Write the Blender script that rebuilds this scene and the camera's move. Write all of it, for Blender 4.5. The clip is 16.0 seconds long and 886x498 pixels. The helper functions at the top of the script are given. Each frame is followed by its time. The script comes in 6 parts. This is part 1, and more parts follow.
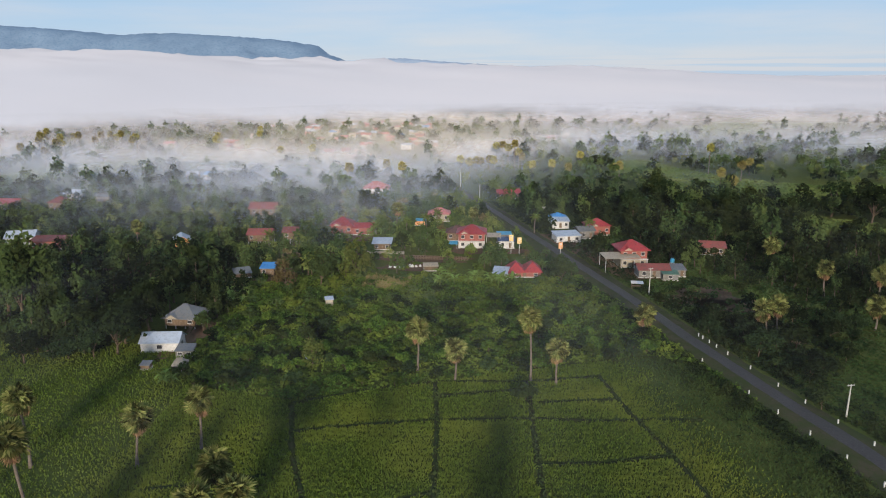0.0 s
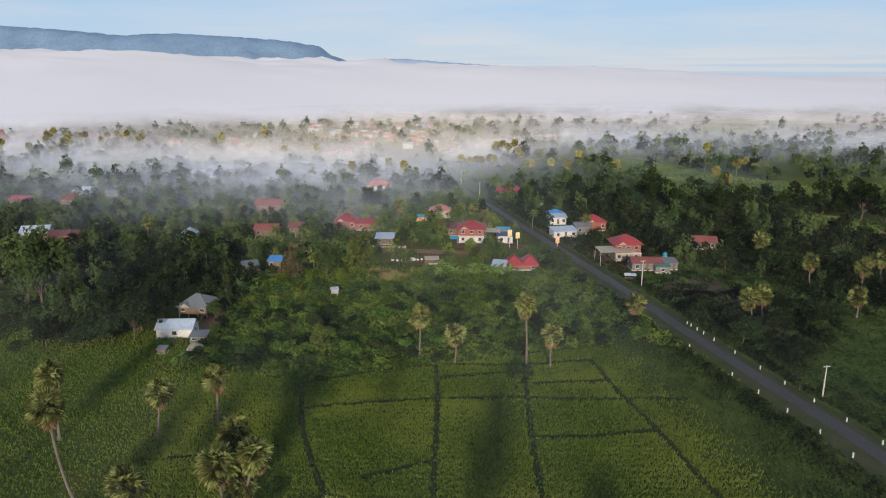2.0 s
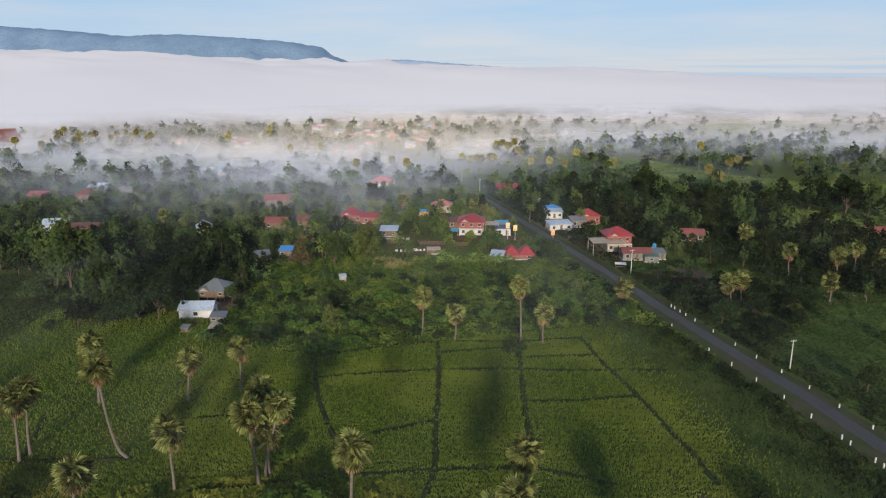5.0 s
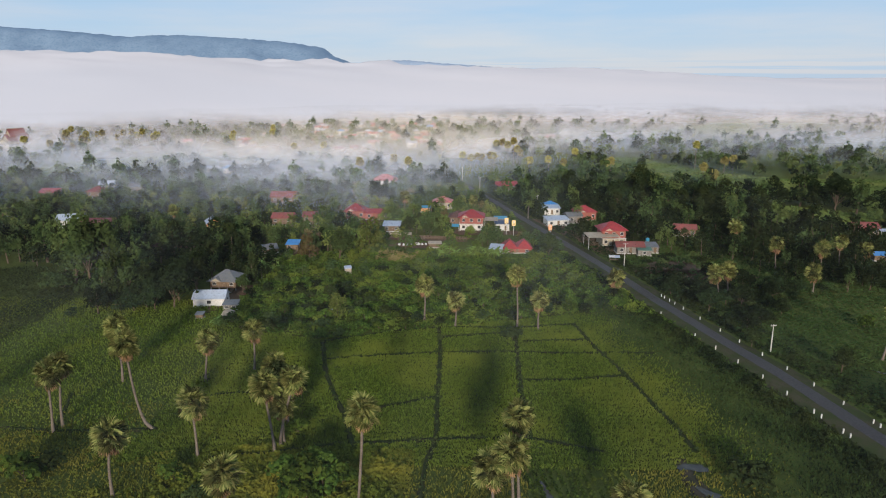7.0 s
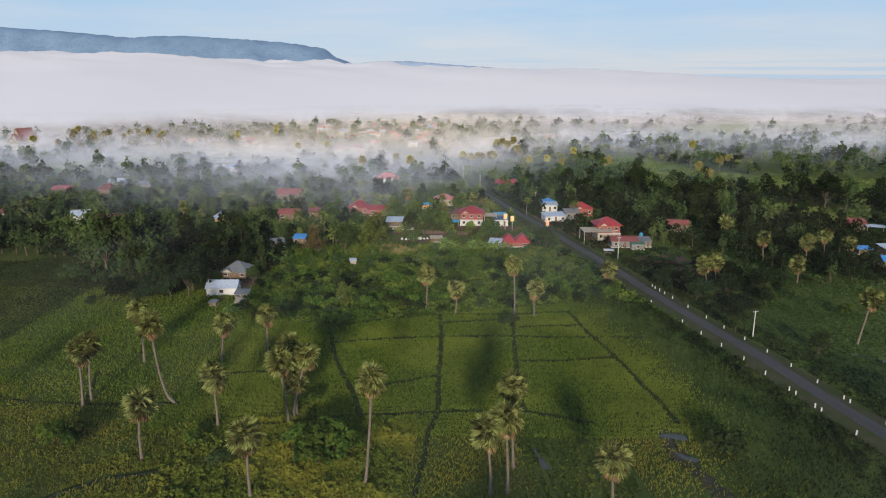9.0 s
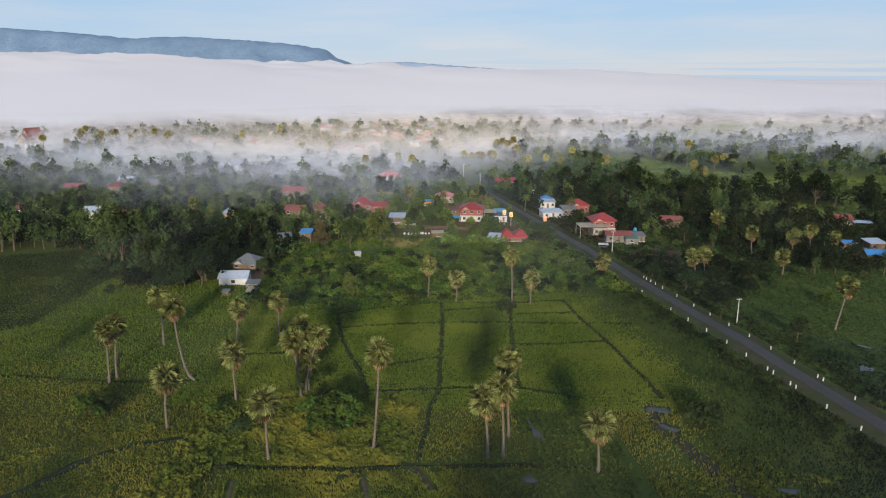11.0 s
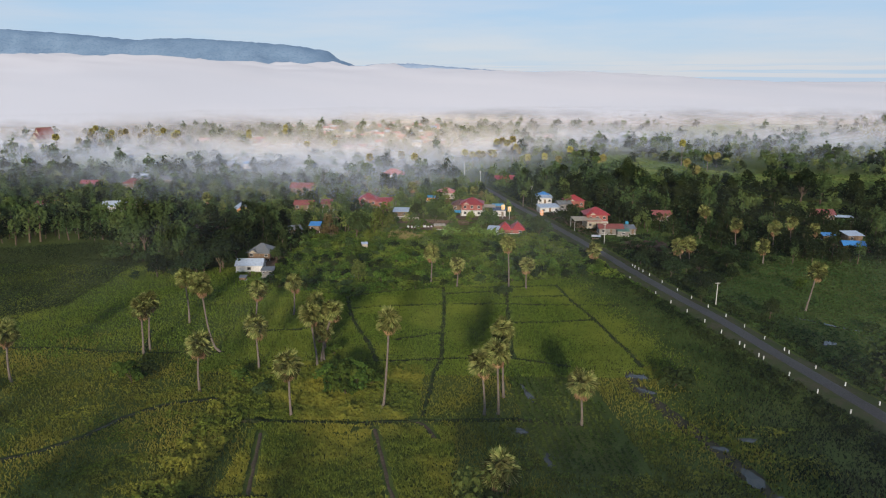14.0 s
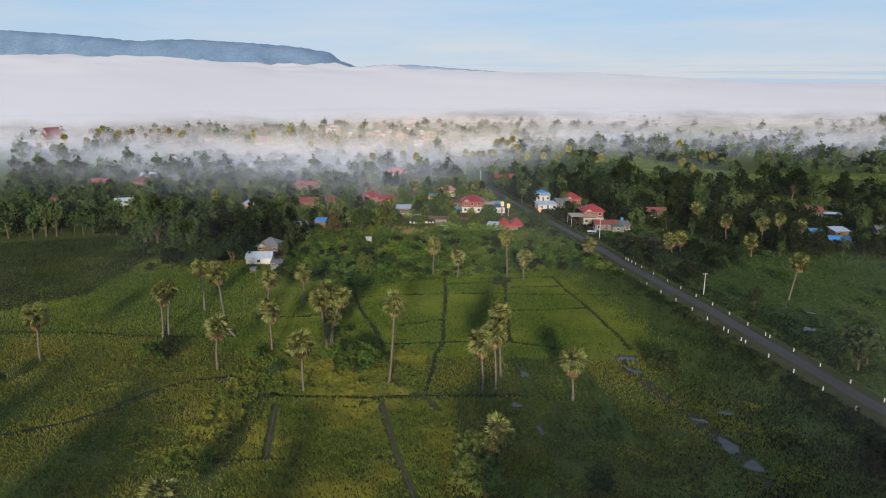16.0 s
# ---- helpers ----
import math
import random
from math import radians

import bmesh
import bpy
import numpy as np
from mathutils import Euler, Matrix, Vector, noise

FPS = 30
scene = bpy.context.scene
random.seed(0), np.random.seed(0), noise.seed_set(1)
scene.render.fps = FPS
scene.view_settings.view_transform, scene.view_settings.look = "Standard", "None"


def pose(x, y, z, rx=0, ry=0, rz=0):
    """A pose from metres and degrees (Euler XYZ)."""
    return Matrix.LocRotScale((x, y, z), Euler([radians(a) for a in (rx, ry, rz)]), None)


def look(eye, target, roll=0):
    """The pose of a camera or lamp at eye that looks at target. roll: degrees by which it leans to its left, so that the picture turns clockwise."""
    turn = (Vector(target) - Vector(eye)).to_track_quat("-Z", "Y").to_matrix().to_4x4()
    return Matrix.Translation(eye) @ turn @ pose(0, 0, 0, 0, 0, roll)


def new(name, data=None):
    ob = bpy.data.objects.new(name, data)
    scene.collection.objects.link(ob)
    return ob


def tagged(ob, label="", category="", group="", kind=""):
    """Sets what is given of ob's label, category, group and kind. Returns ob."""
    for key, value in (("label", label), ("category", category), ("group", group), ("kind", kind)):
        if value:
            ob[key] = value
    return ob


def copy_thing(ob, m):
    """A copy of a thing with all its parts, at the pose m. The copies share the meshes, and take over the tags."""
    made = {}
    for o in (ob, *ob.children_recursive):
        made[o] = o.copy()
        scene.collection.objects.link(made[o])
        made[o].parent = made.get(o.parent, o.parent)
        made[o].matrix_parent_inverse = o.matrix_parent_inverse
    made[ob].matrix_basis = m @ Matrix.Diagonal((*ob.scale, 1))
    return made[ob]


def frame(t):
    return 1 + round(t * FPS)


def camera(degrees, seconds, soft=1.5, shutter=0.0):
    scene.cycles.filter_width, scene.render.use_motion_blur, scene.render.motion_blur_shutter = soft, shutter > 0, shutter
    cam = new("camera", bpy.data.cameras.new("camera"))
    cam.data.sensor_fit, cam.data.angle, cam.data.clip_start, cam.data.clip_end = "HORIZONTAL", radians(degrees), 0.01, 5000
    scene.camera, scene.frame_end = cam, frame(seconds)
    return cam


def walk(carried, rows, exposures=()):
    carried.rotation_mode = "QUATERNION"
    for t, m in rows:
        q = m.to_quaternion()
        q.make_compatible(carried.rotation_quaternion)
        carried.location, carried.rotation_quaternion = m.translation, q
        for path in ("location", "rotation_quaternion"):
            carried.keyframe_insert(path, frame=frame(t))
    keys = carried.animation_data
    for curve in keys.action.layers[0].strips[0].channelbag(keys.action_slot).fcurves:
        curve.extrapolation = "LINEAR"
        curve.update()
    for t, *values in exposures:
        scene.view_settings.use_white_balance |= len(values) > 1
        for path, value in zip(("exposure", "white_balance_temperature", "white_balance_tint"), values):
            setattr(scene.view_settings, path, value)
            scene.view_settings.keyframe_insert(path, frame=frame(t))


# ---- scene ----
# The drone backs away level over the fields, 61 m above the ground.
cam = camera(66.2, 16.0, soft=1.1)


def flight(t):
    x = -0.0018167 * t * t + 0.15083 * t - 0.13882
    y = 0.0018161 * t ** 3 - 0.076807 * t * t - 4.0989 * t - 0.11887
    z = 61.552 - 0.054714 * t
    pitch = radians(0.00095976 * t * t + 0.015591 * t - 14.254)
    yaw = radians(-0.00037171 * t * t + 0.044055 * t + 1.4164)
    way = Vector((-math.sin(yaw) * math.cos(pitch), math.cos(yaw) * math.cos(pitch), math.sin(pitch)))
    eye = Vector((x, y, z))
    return look(eye, eye + 10 * way, 0.015267 * t - 0.12736)


walk(cam, [(k * 0.5, flight(k * 0.5)) for k in range(33)])

# ---- light ----
SUN_HEIGHT, SUN_SIDE = 14.0, -1.5         # degrees above the horizon; degrees to the left of straight behind the drone
world = bpy.data.worlds.new("morning_sky")
scene.world = world
world.use_nodes = True
wt = world.node_tree
wt.nodes.clear()


def wnode(kind, **sets):
    n = wt.nodes.new(kind)
    for k, v in sets.items():
        n.inputs[k].default_value = v
    return n


sky = wt.nodes.new("ShaderNodeTexSky")
sky.sky_type, sky.sun_disc = "NISHITA", False
sky.sun_elevation, sky.sun_rotation = radians(SUN_HEIGHT), radians(180 + SUN_SIDE)
sky.air_density, sky.dust_density, sky.ozone_density = 1.0, 0.3, 3.0
wc = wt.nodes.new("ShaderNodeTexCoord")
wmap = wt.nodes.new("ShaderNodeMapping")
wmap.inputs["Scale"].default_value = (1.5, 1.5, 13.0)
wnoise = wnode("ShaderNodeTexNoise", Scale=2.2, Detail=6.0, Roughness=0.55)
wramp = wt.nodes.new("ShaderNodeMapRange")
wramp.inputs["From Min"].default_value, wramp.inputs["From Max"].default_value = 0.40, 0.68
wramp.inputs["To Min"].default_value, wramp.inputs["To Max"].default_value = 0.0, 1.0
wmix = wt.nodes.new("ShaderNodeMix")
wmix.data_type = "RGBA"
wmix.inputs["Factor"].default_value = 0.80
wcloud = wt.nodes.new("ShaderNodeMix")
wcloud.data_type = "RGBA"
wcloud.inputs["A"].default_value = (4.5, 6.25, 8.6, 1)
wcloud.inputs["B"].default_value = (6.5, 6.9, 8.0, 1)
wbg = wnode("ShaderNodeBackground", Strength=0.10)
wout = wt.nodes.new("ShaderNodeOutputWorld")
wt.links.new(wc.outputs["Generated"], wmap.inputs["Vector"])
wt.links.new(wmap.outputs["Vector"], wnoise.inputs["Vector"])
wt.links.new(wnoise.outputs["Fac"], wramp.inputs["Value"])
wsep = wt.nodes.new("ShaderNodeSeparateXYZ")
wt.links.new(wc.outputs["Generated"], wsep.inputs[0])
wlow = wt.nodes.new("ShaderNodeMapRange")
wlow.interpolation_type = "SMOOTHSTEP"
for k_, v_ in (("From Min", -0.01), ("From Max", 0.085), ("To Min", 0.85), ("To Max", 0.0)):
    wlow.inputs[k_].default_value = v_
wt.links.new(wsep.outputs["Z"], wlow.inputs["Value"])
wsum = wt.nodes.new("ShaderNodeMath")
wsum.operation, wsum.use_clamp = "MULTIPLY_ADD", True
wsum.inputs[1].default_value = 0.65
wt.links.new(wramp.outputs["Result"], wsum.inputs[0])
wt.links.new(wlow.outputs["Result"], wsum.inputs[2])
# clear blue streaks between the cloud and the far fog
wmap2 = wt.nodes.new("ShaderNodeMapping")
wmap2.inputs["Scale"].default_value = (1.6, 1.6, 75.0)
wstreak = wnode("ShaderNodeTexNoise", Scale=2.0, Detail=4.0, Roughness=0.55)
wgap = wt.nodes.new("ShaderNodeMapRange")
wband = wt.nodes.new("ShaderNodeMapRange")
for node_, row_ in ((wgap, (0.47, 0.60, 0.0, 1.0)), (wband, (0.012, 0.034, 0.85, 0.0))):
    node_.interpolation_type = "SMOOTHSTEP"
    for k_, v_ in zip(("From Min", "From Max", "To Min", "To Max"), row_):
        node_.inputs[k_].default_value = v_
wcut, wleft = wt.nodes.new("ShaderNodeMath"), wt.nodes.new("ShaderNodeMath")
wcut.operation, wleft.operation, wleft.use_clamp = "MULTIPLY", "SUBTRACT", True
wt.links.new(wc.outputs["Generated"], wmap2.inputs["Vector"])
wt.links.new(wmap2.outputs["Vector"], wstreak.inputs["Vector"])
wt.links.new(wstreak.outputs["Fac"], wgap.inputs["Value"])
wt.links.new(wsep.outputs["Z"], wband.inputs["Value"])
wt.links.new(wgap.outputs["Result"], wcut.inputs[0])
wt.links.new(wband.outputs["Result"], wcut.inputs[1])
wt.links.new(wsum.outputs[0], wleft.inputs[0])
wt.links.new(wcut.outputs[0], wleft.inputs[1])
wt.links.new(wleft.outputs[0], wcloud.inputs["Factor"])
wt.links.new(wcloud.outputs["Result"], wmix.inputs["B"])
wt.links.new(sky.outputs["Color"], wmix.inputs["A"])
wt.links.new(wmix.outputs["Result"], wbg.inputs["Color"])
wt.links.new(wbg.outputs["Background"], wout.inputs["Surface"])

sun = new("sun", bpy.data.lights.new("sun", "SUN"))
sun.data.energy, sun.data.angle, sun.data.color = 4.5, radians(5.0), (1.0, 0.875, 0.71)
a, e = radians(SUN_SIDE), radians(SUN_HEIGHT)
SUNWARD = Vector((-math.sin(a) * math.cos(e), -math.cos(a) * math.cos(e), math.sin(e)))
sun.matrix_basis = look(SUNWARD * 400, (0, 0, 0))
scene.view_settings.exposure = 0.0
scene.cycles.transparent_max_bounces = 40

# ---- materials ----


def nodes(name):
    m = bpy.data.materials.new(name)
    m.use_nodes = True
    m.node_tree.nodes.clear()
    return m, m.node_tree


def put(nt, kind, **sets):
    n = nt.nodes.new(kind)
    for k, v in sets.items():
        n.inputs[k].default_value = v
    return n


def rgba(c):
    return (c[0], c[1], c[2], 1.0)


def blend(nt, fac, one, two):
    n = nt.nodes.new("ShaderNodeMix")
    n.data_type = "RGBA"
    nt.links.new(fac, n.inputs["Factor"])
    for k, v in (("A", one), ("B", two)):
        if isinstance(v, tuple):
            n.inputs[k].default_value = rgba(v)
        else:
            nt.links.new(v, n.inputs[k])
    return n.outputs["Result"]


def spread(nt, value, lo, hi, a=0.0, b=1.0):
    n = nt.nodes.new("ShaderNodeMapRange")
    n.interpolation_type = "SMOOTHSTEP"
    for k, v in (("From Min", lo), ("From Max", hi), ("To Min", a), ("To Max", b)):
        n.inputs[k].default_value = v
    nt.links.new(value, n.inputs["Value"])
    return n.outputs["Result"]


def grain(nt, scale, detail=4.0, stretch=(1, 1, 1), rough=0.55):
    c = nt.nodes.new("ShaderNodeTexCoord")
    mp = nt.nodes.new("ShaderNodeMapping")
    mp.inputs["Scale"].default_value = stretch
    n = put(nt, "ShaderNodeTexNoise", Scale=scale, Detail=detail, Roughness=rough)
    nt.links.new(c.outputs["Object"], mp.inputs["Vector"])
    nt.links.new(mp.outputs["Vector"], n.inputs["Vector"])
    return n.outputs["Fac"]


def surface(name, one, two, three=None, coarse=0.2, fine=3.0, rough=0.8, bump=0.3, metal=0.0, stretch=(1, 1, 1), per_object=0.0):
    """Two scales of mottling between two or three colours, with fine relief."""
    m, nt = nodes(name)
    col = blend(nt, spread(nt, grain(nt, coarse), 0.35, 0.65), one, two)
    col = blend(nt, spread(nt, grain(nt, fine, 5.0, stretch), 0.4, 0.75), col, three or two)
    if per_object:
        oi = nt.nodes.new("ShaderNodeObjectInfo")
        hsv = put(nt, "ShaderNodeHueSaturation")
        nt.links.new(spread(nt, oi.outputs["Random"], 0, 1, 1 - per_object, 1 + per_object), hsv.inputs["Value"])
        nt.links.new(col, hsv.inputs["Color"])
        col = hsv.outputs["Color"]
    p = put(nt, "ShaderNodeBsdfPrincipled", Roughness=rough, Metallic=metal)
    p.inputs["Specular IOR Level"].default_value = 0.05 if rough > 0.88 else 0.3
    nt.links.new(col, p.inputs["Base Color"])
    b = put(nt, "ShaderNodeBump", Strength=bump, Distance=0.1)
    nt.links.new(grain(nt, fine * 3, 3.0, stretch), b.inputs["Height"])
    nt.links.new(b.outputs["Normal"], p.inputs["Normal"])
    o = nt.nodes.new("ShaderNodeOutputMaterial")
    nt.links.new(p.outputs["BSDF"], o.inputs["Surface"])
    return m


def foliage(name, dark, mid, light, coarse=0.08, through_light=0.3, least=0.65, most=1.3):
    """Leaves: each leaf its own shade, with larger drifts of colour over the plant."""
    m, nt = nodes(name)
    geo = nt.nodes.new("ShaderNodeNewGeometry")
    col = blend(nt, geo.outputs["Random Per Island"], dark, mid)
    col = blend(nt, spread(nt, grain(nt, coarse, 3.0), 0.42, 0.66), col, light)
    oi = nt.nodes.new("ShaderNodeObjectInfo")
    hsv = put(nt, "ShaderNodeHueSaturation")
    nt.links.new(spread(nt, oi.outputs["Random"], 0, 1, least, most), hsv.inputs["Value"])
    hue = nt.nodes.new("ShaderNodeMath")
    hue.operation = "MULTIPLY_ADD"
    hue.inputs[1].default_value, hue.inputs[2].default_value = 0.024, 0.488
    nt.links.new(oi.outputs["Random"], hue.inputs[0])
    nt.links.new(hue.outputs[0], hsv.inputs["Hue"])
    nt.links.new(col, hsv.inputs["Color"])
    d = put(nt, "ShaderNodeBsdfDiffuse", Roughness=0.5)
    t = put(nt, "ShaderNodeBsdfTranslucent")
    mx = put(nt, "ShaderNodeMixShader", Fac=through_light)
    for s in (d, t):
        nt.links.new(hsv.outputs["Color"], s.inputs["Color"])
    nt.links.new(d.outputs[0], mx.inputs[1])
    nt.links.new(t.outputs[0], mx.inputs[2])
    o = nt.nodes.new("ShaderNodeOutputMaterial")
    nt.links.new(mx.outputs[0], o.inputs["Surface"])
    return m


M = {
    "ground": surface("grass_and_soil", (0.060, 0.082, 0.018), (0.084, 0.098, 0.023), (0.048, 0.060, 0.016), 0.03, 2.2, 0.95, 0.5),
    # dark earth and grass; the shadow gap along the bunds is painted in too
    "bund": surface("bund_earth", (0.028, 0.036, 0.013), (0.022, 0.036, 0.010), (0.042, 0.038, 0.020), 0.3, 2.0, 0.95, 0.6),
    "mud": surface("wet_mud", (0.050, 0.042, 0.030), (0.036, 0.040, 0.022), (0.065, 0.052, 0.038), 0.5, 2.0, 0.92, 0.6),
    "track": surface("trodden_earth", (0.085, 0.060, 0.040), (0.060, 0.050, 0.030), (0.105, 0.078, 0.055), 0.5, 2.0, 0.95, 0.5),
    "asphalt": surface("asphalt", (0.038, 0.034, 0.035), (0.030, 0.027, 0.028), (0.052, 0.047, 0.046), 0.15, 2.5, 0.75, 0.2),
    "verge": surface("verge_earth", (0.060, 0.052, 0.032), (0.036, 0.048, 0.017), (0.040, 0.050, 0.020), 0.25, 1.8, 0.95, 0.5),
    "yard": surface("yard_earth", (0.13, 0.075, 0.048), (0.10, 0.065, 0.042), (0.075, 0.060, 0.038), 0.15, 1.2, 0.95, 0.4),
    "white": surface("white_paint", (0.56, 0.55, 0.54), (0.48, 0.47, 0.46), (0.38, 0.36, 0.34), 0.6, 2.5, 0.6, 0.1),
    "cream": surface("cream_render", (0.38, 0.33, 0.26), (0.33, 0.285, 0.22), (0.27, 0.24, 0.19), 0.5, 2.0, 0.8, 0.2),
    "coral": surface("coral_render", (0.28, 0.090, 0.070), (0.25, 0.084, 0.066), (0.21, 0.080, 0.066), 0.5, 2.0, 0.8, 0.2),
    "grey_wall": surface("grey_block", (0.21, 0.20, 0.185), (0.17, 0.16, 0.15), (0.14, 0.13, 0.12), 0.5, 2.0, 0.9, 0.3),
    "wood": surface("weathered_wood", (0.15, 0.10, 0.065), (0.11, 0.075, 0.05), (0.19, 0.14, 0.10), 0.6, 3.0, 0.85, 0.4, stretch=(1, 1, 0.1)),
    "red_roof": surface("red_roof_sheet", (0.25, 0.027, 0.030), (0.21, 0.025, 0.028), (0.165, 0.030, 0.031), 0.25, 1.5, 0.5, 0.15, per_object=0.15),
    "old_red": surface("faded_red_roof", (0.20, 0.050, 0.045), (0.15, 0.045, 0.040), (0.12, 0.055, 0.048), 0.3, 1.2, 0.7, 0.2, per_object=0.2),
    "pink_roof": surface("pink_roof_sheet", (0.42, 0.14, 0.13), (0.36, 0.12, 0.12), (0.30, 0.14, 0.13), 0.3, 1.5, 0.6, 0.1),
    "blue_roof": surface("blue_roof_sheet", (0.035, 0.19, 0.46), (0.030, 0.16, 0.40), (0.06, 0.18, 0.36), 0.3, 1.5, 0.45, 0.1),
    "navy_roof": surface("navy_roof_sheet", (0.030, 0.055, 0.13), (0.025, 0.045, 0.11), (0.05, 0.07, 0.12), 0.3, 1.5, 0.45, 0.1),
    "zinc": surface("zinc_sheet", (0.37, 0.42, 0.50), (0.33, 0.375, 0.45), (0.31, 0.34, 0.39), 0.4, 1.6, 0.45, 0.15, 0.15),
    "grey_roof": surface("grey_roof_tile", (0.125, 0.135, 0.15), (0.10, 0.11, 0.125), (0.15, 0.145, 0.14), 0.4, 1.8, 0.7, 0.3),
    "brown_roof": surface("brown_roof_tile", (0.085, 0.040, 0.036), (0.065, 0.034, 0.032), (0.11, 0.055, 0.045), 0.4, 1.8, 0.75, 0.3),
    "green_roof": surface("green_roof_sheet", (0.05, 0.13, 0.10), (0.04, 0.10, 0.08), (0.08, 0.13, 0.10), 0.4, 1.5, 0.6, 0.15),
    "tan_roof": surface("tan_roof_sheet", (0.36, 0.30, 0.22), (0.30, 0.25, 0.19), (0.24, 0.20, 0.16), 0.4, 1.5, 0.7, 0.2),
    "teal": surface("blue_tarpaulin", (0.03, 0.25, 0.42), (0.03, 0.21, 0.36), (0.06, 0.22, 0.32), 0.6, 2.5, 0.5, 0.3),
    "dark": surface("dark_opening", (0.020, 0.022, 0.026), (0.028, 0.030, 0.034), (0.015, 0.016, 0.018), 1.0, 4.0, 0.35, 0.05),
    "orange": surface("orange_board", (0.75, 0.30, 0.12), (0.70, 0.34, 0.15), (0.78, 0.45, 0.22), 0.8, 3.0, 0.5, 0.05),
    "yellow": surface("yellow_board", (0.80, 0.56, 0.20), (0.78, 0.50, 0.16), (0.80, 0.62, 0.35), 0.8, 3.0, 0.5, 0.05),
    "concrete": surface("pale_concrete", (0.48, 0.47, 0.44), (0.42, 0.41, 0.38), (0.34, 0.33, 0.30), 0.6, 3.0, 0.85, 0.2),
    "bark": surface("palm_bark", (0.145, 0.118, 0.098), (0.11, 0.09, 0.072), (0.19, 0.16, 0.13), 0.5, 3.0, 0.9, 0.5, stretch=(1, 1, 3)),
    "tree_bark": surface("tree_bark", (0.10, 0.075, 0.05), (0.07, 0.055, 0.04), (0.13, 0.10, 0.075), 0.6, 3.0, 0.95, 0.5),
    "palm": foliage("palm_leaf", (0.085, 0.110, 0.030), (0.230, 0.225, 0.080), (0.20, 0.185, 0.065), 0.25, 0.25, 0.35, 1.5),
    "dead_palm": foliage("dead_palm_leaf", (0.17, 0.10, 0.055), (0.34, 0.21, 0.12), (0.26, 0.15, 0.08), 0.3, 0.2),
    "leaf": foliage("tree_leaf", (0.026, 0.042, 0.016), (0.060, 0.088, 0.029), (0.078, 0.100, 0.031), 0.05),
    # dark dense leaf; its low tone also carries painted shade
    "leaf_dark": foliage("dense_shaded_leaf", (0.012, 0.022, 0.010), (0.031, 0.048, 0.018), (0.038, 0.052, 0.018), 0.05),
    "leaf_pale": foliage("pale_tree_leaf", (0.070, 0.101, 0.025), (0.147, 0.185, 0.048), (0.168, 0.182, 0.050), 0.06),
    # brighter copy of the palm leaf: sunlight painted into the far crowns
    "palm_sunlit": foliage("sunlit_palm_leaf", (0.21, 0.20, 0.06), (0.35, 0.31, 0.10), (0.30, 0.26, 0.08), 0.25, 0.25, 0.75, 1.3),
    # darker than the rice: shade over the eastern ground is in this colour
    "grass": foliage("roadside_grass", (0.030, 0.052, 0.016), (0.052, 0.086, 0.024), (0.060, 0.090, 0.025), 0.05, 0.3, 0.98, 1.02),
    "meadow": foliage("meadow_blade", (0.060, 0.095, 0.028), (0.105, 0.150, 0.042), (0.135, 0.165, 0.048), 0.03, 0.2, 0.9, 1.1),
    "scrub": foliage("garden_scrub_leaf", (0.022, 0.044, 0.010), (0.086, 0.140, 0.025), (0.128, 0.164, 0.030), 0.10, 0.3, 0.75, 1.25),
    "leaf_dry": foliage("dry_tree_leaf", (0.091, 0.070, 0.031), (0.161, 0.133, 0.056), (0.182, 0.147, 0.070), 0.1),
    "shrub": foliage("shrub_leaf", (0.050, 0.070, 0.014), (0.150, 0.180, 0.028), (0.230, 0.212, 0.036), 0.06, 0.3, 0.98, 1.02),
    "banana": foliage("banana_leaf", (0.091, 0.147, 0.039), (0.168, 0.231, 0.063), (0.196, 0.231, 0.070), 0.3, 0.35),
    "rice": foliage("rice_blade", (0.050, 0.076, 0.012), (0.148, 0.196, 0.031), (0.172, 0.196, 0.034), 0.035, 0.35, 0.98, 1.02),
    # large yellow drifts also paint sunlit patches onto the near fields
    "weed": foliage("weed_blade", (0.050, 0.066, 0.013), (0.162, 0.182, 0.031), (0.215, 0.205, 0.038), 0.045, 0.35, 0.98, 1.02),
}


def water_material():
    m, nt = nodes("muddy_water")
    p = put(nt, "ShaderNodeBsdfPrincipled", Roughness=0.08, IOR=1.33)
    nt.links.new(blend(nt, spread(nt, grain(nt, 0.5), 0.4, 0.6), (0.035, 0.035, 0.03), (0.05, 0.046, 0.035)), p.inputs["Base Color"])
    o = nt.nodes.new("ShaderNodeOutputMaterial")
    nt.links.new(p.outputs["BSDF"], o.inputs["Surface"])
    return m


M["water"] = water_material()


def mist_shader(nt, alpha, tint):
    """A veil of droplets: part of the light passes, the rest is brightened by one fixed normal turned to sun and
    camera.
    """
    facing = nt.nodes.new("ShaderNodeCombineXYZ")
    for k, v in zip("XYZ", (-0.10, -0.72, 0.69)):
        facing.inputs[k].default_value = v
    d = put(nt, "ShaderNodeBsdfDiffuse")
    if isinstance(tint, tuple):
        d.inputs["Color"].default_value = rgba(tint)
    else:
        nt.links.new(tint, d.inputs["Color"])
    nt.links.new(facing.outputs[0], d.inputs["Normal"])
    tr = put(nt, "ShaderNodeBsdfTransparent")
    mx = put(nt, "ShaderNodeMixShader")
    nt.links.new(alpha, mx.inputs["Fac"])
    nt.links.new(tr.outputs[0], mx.inputs[1])
    nt.links.new(d.outputs[0], mx.inputs[2])
    o = nt.nodes.new("ShaderNodeOutputMaterial")
    nt.links.new(mx.outputs[0], o.inputs["Surface"])


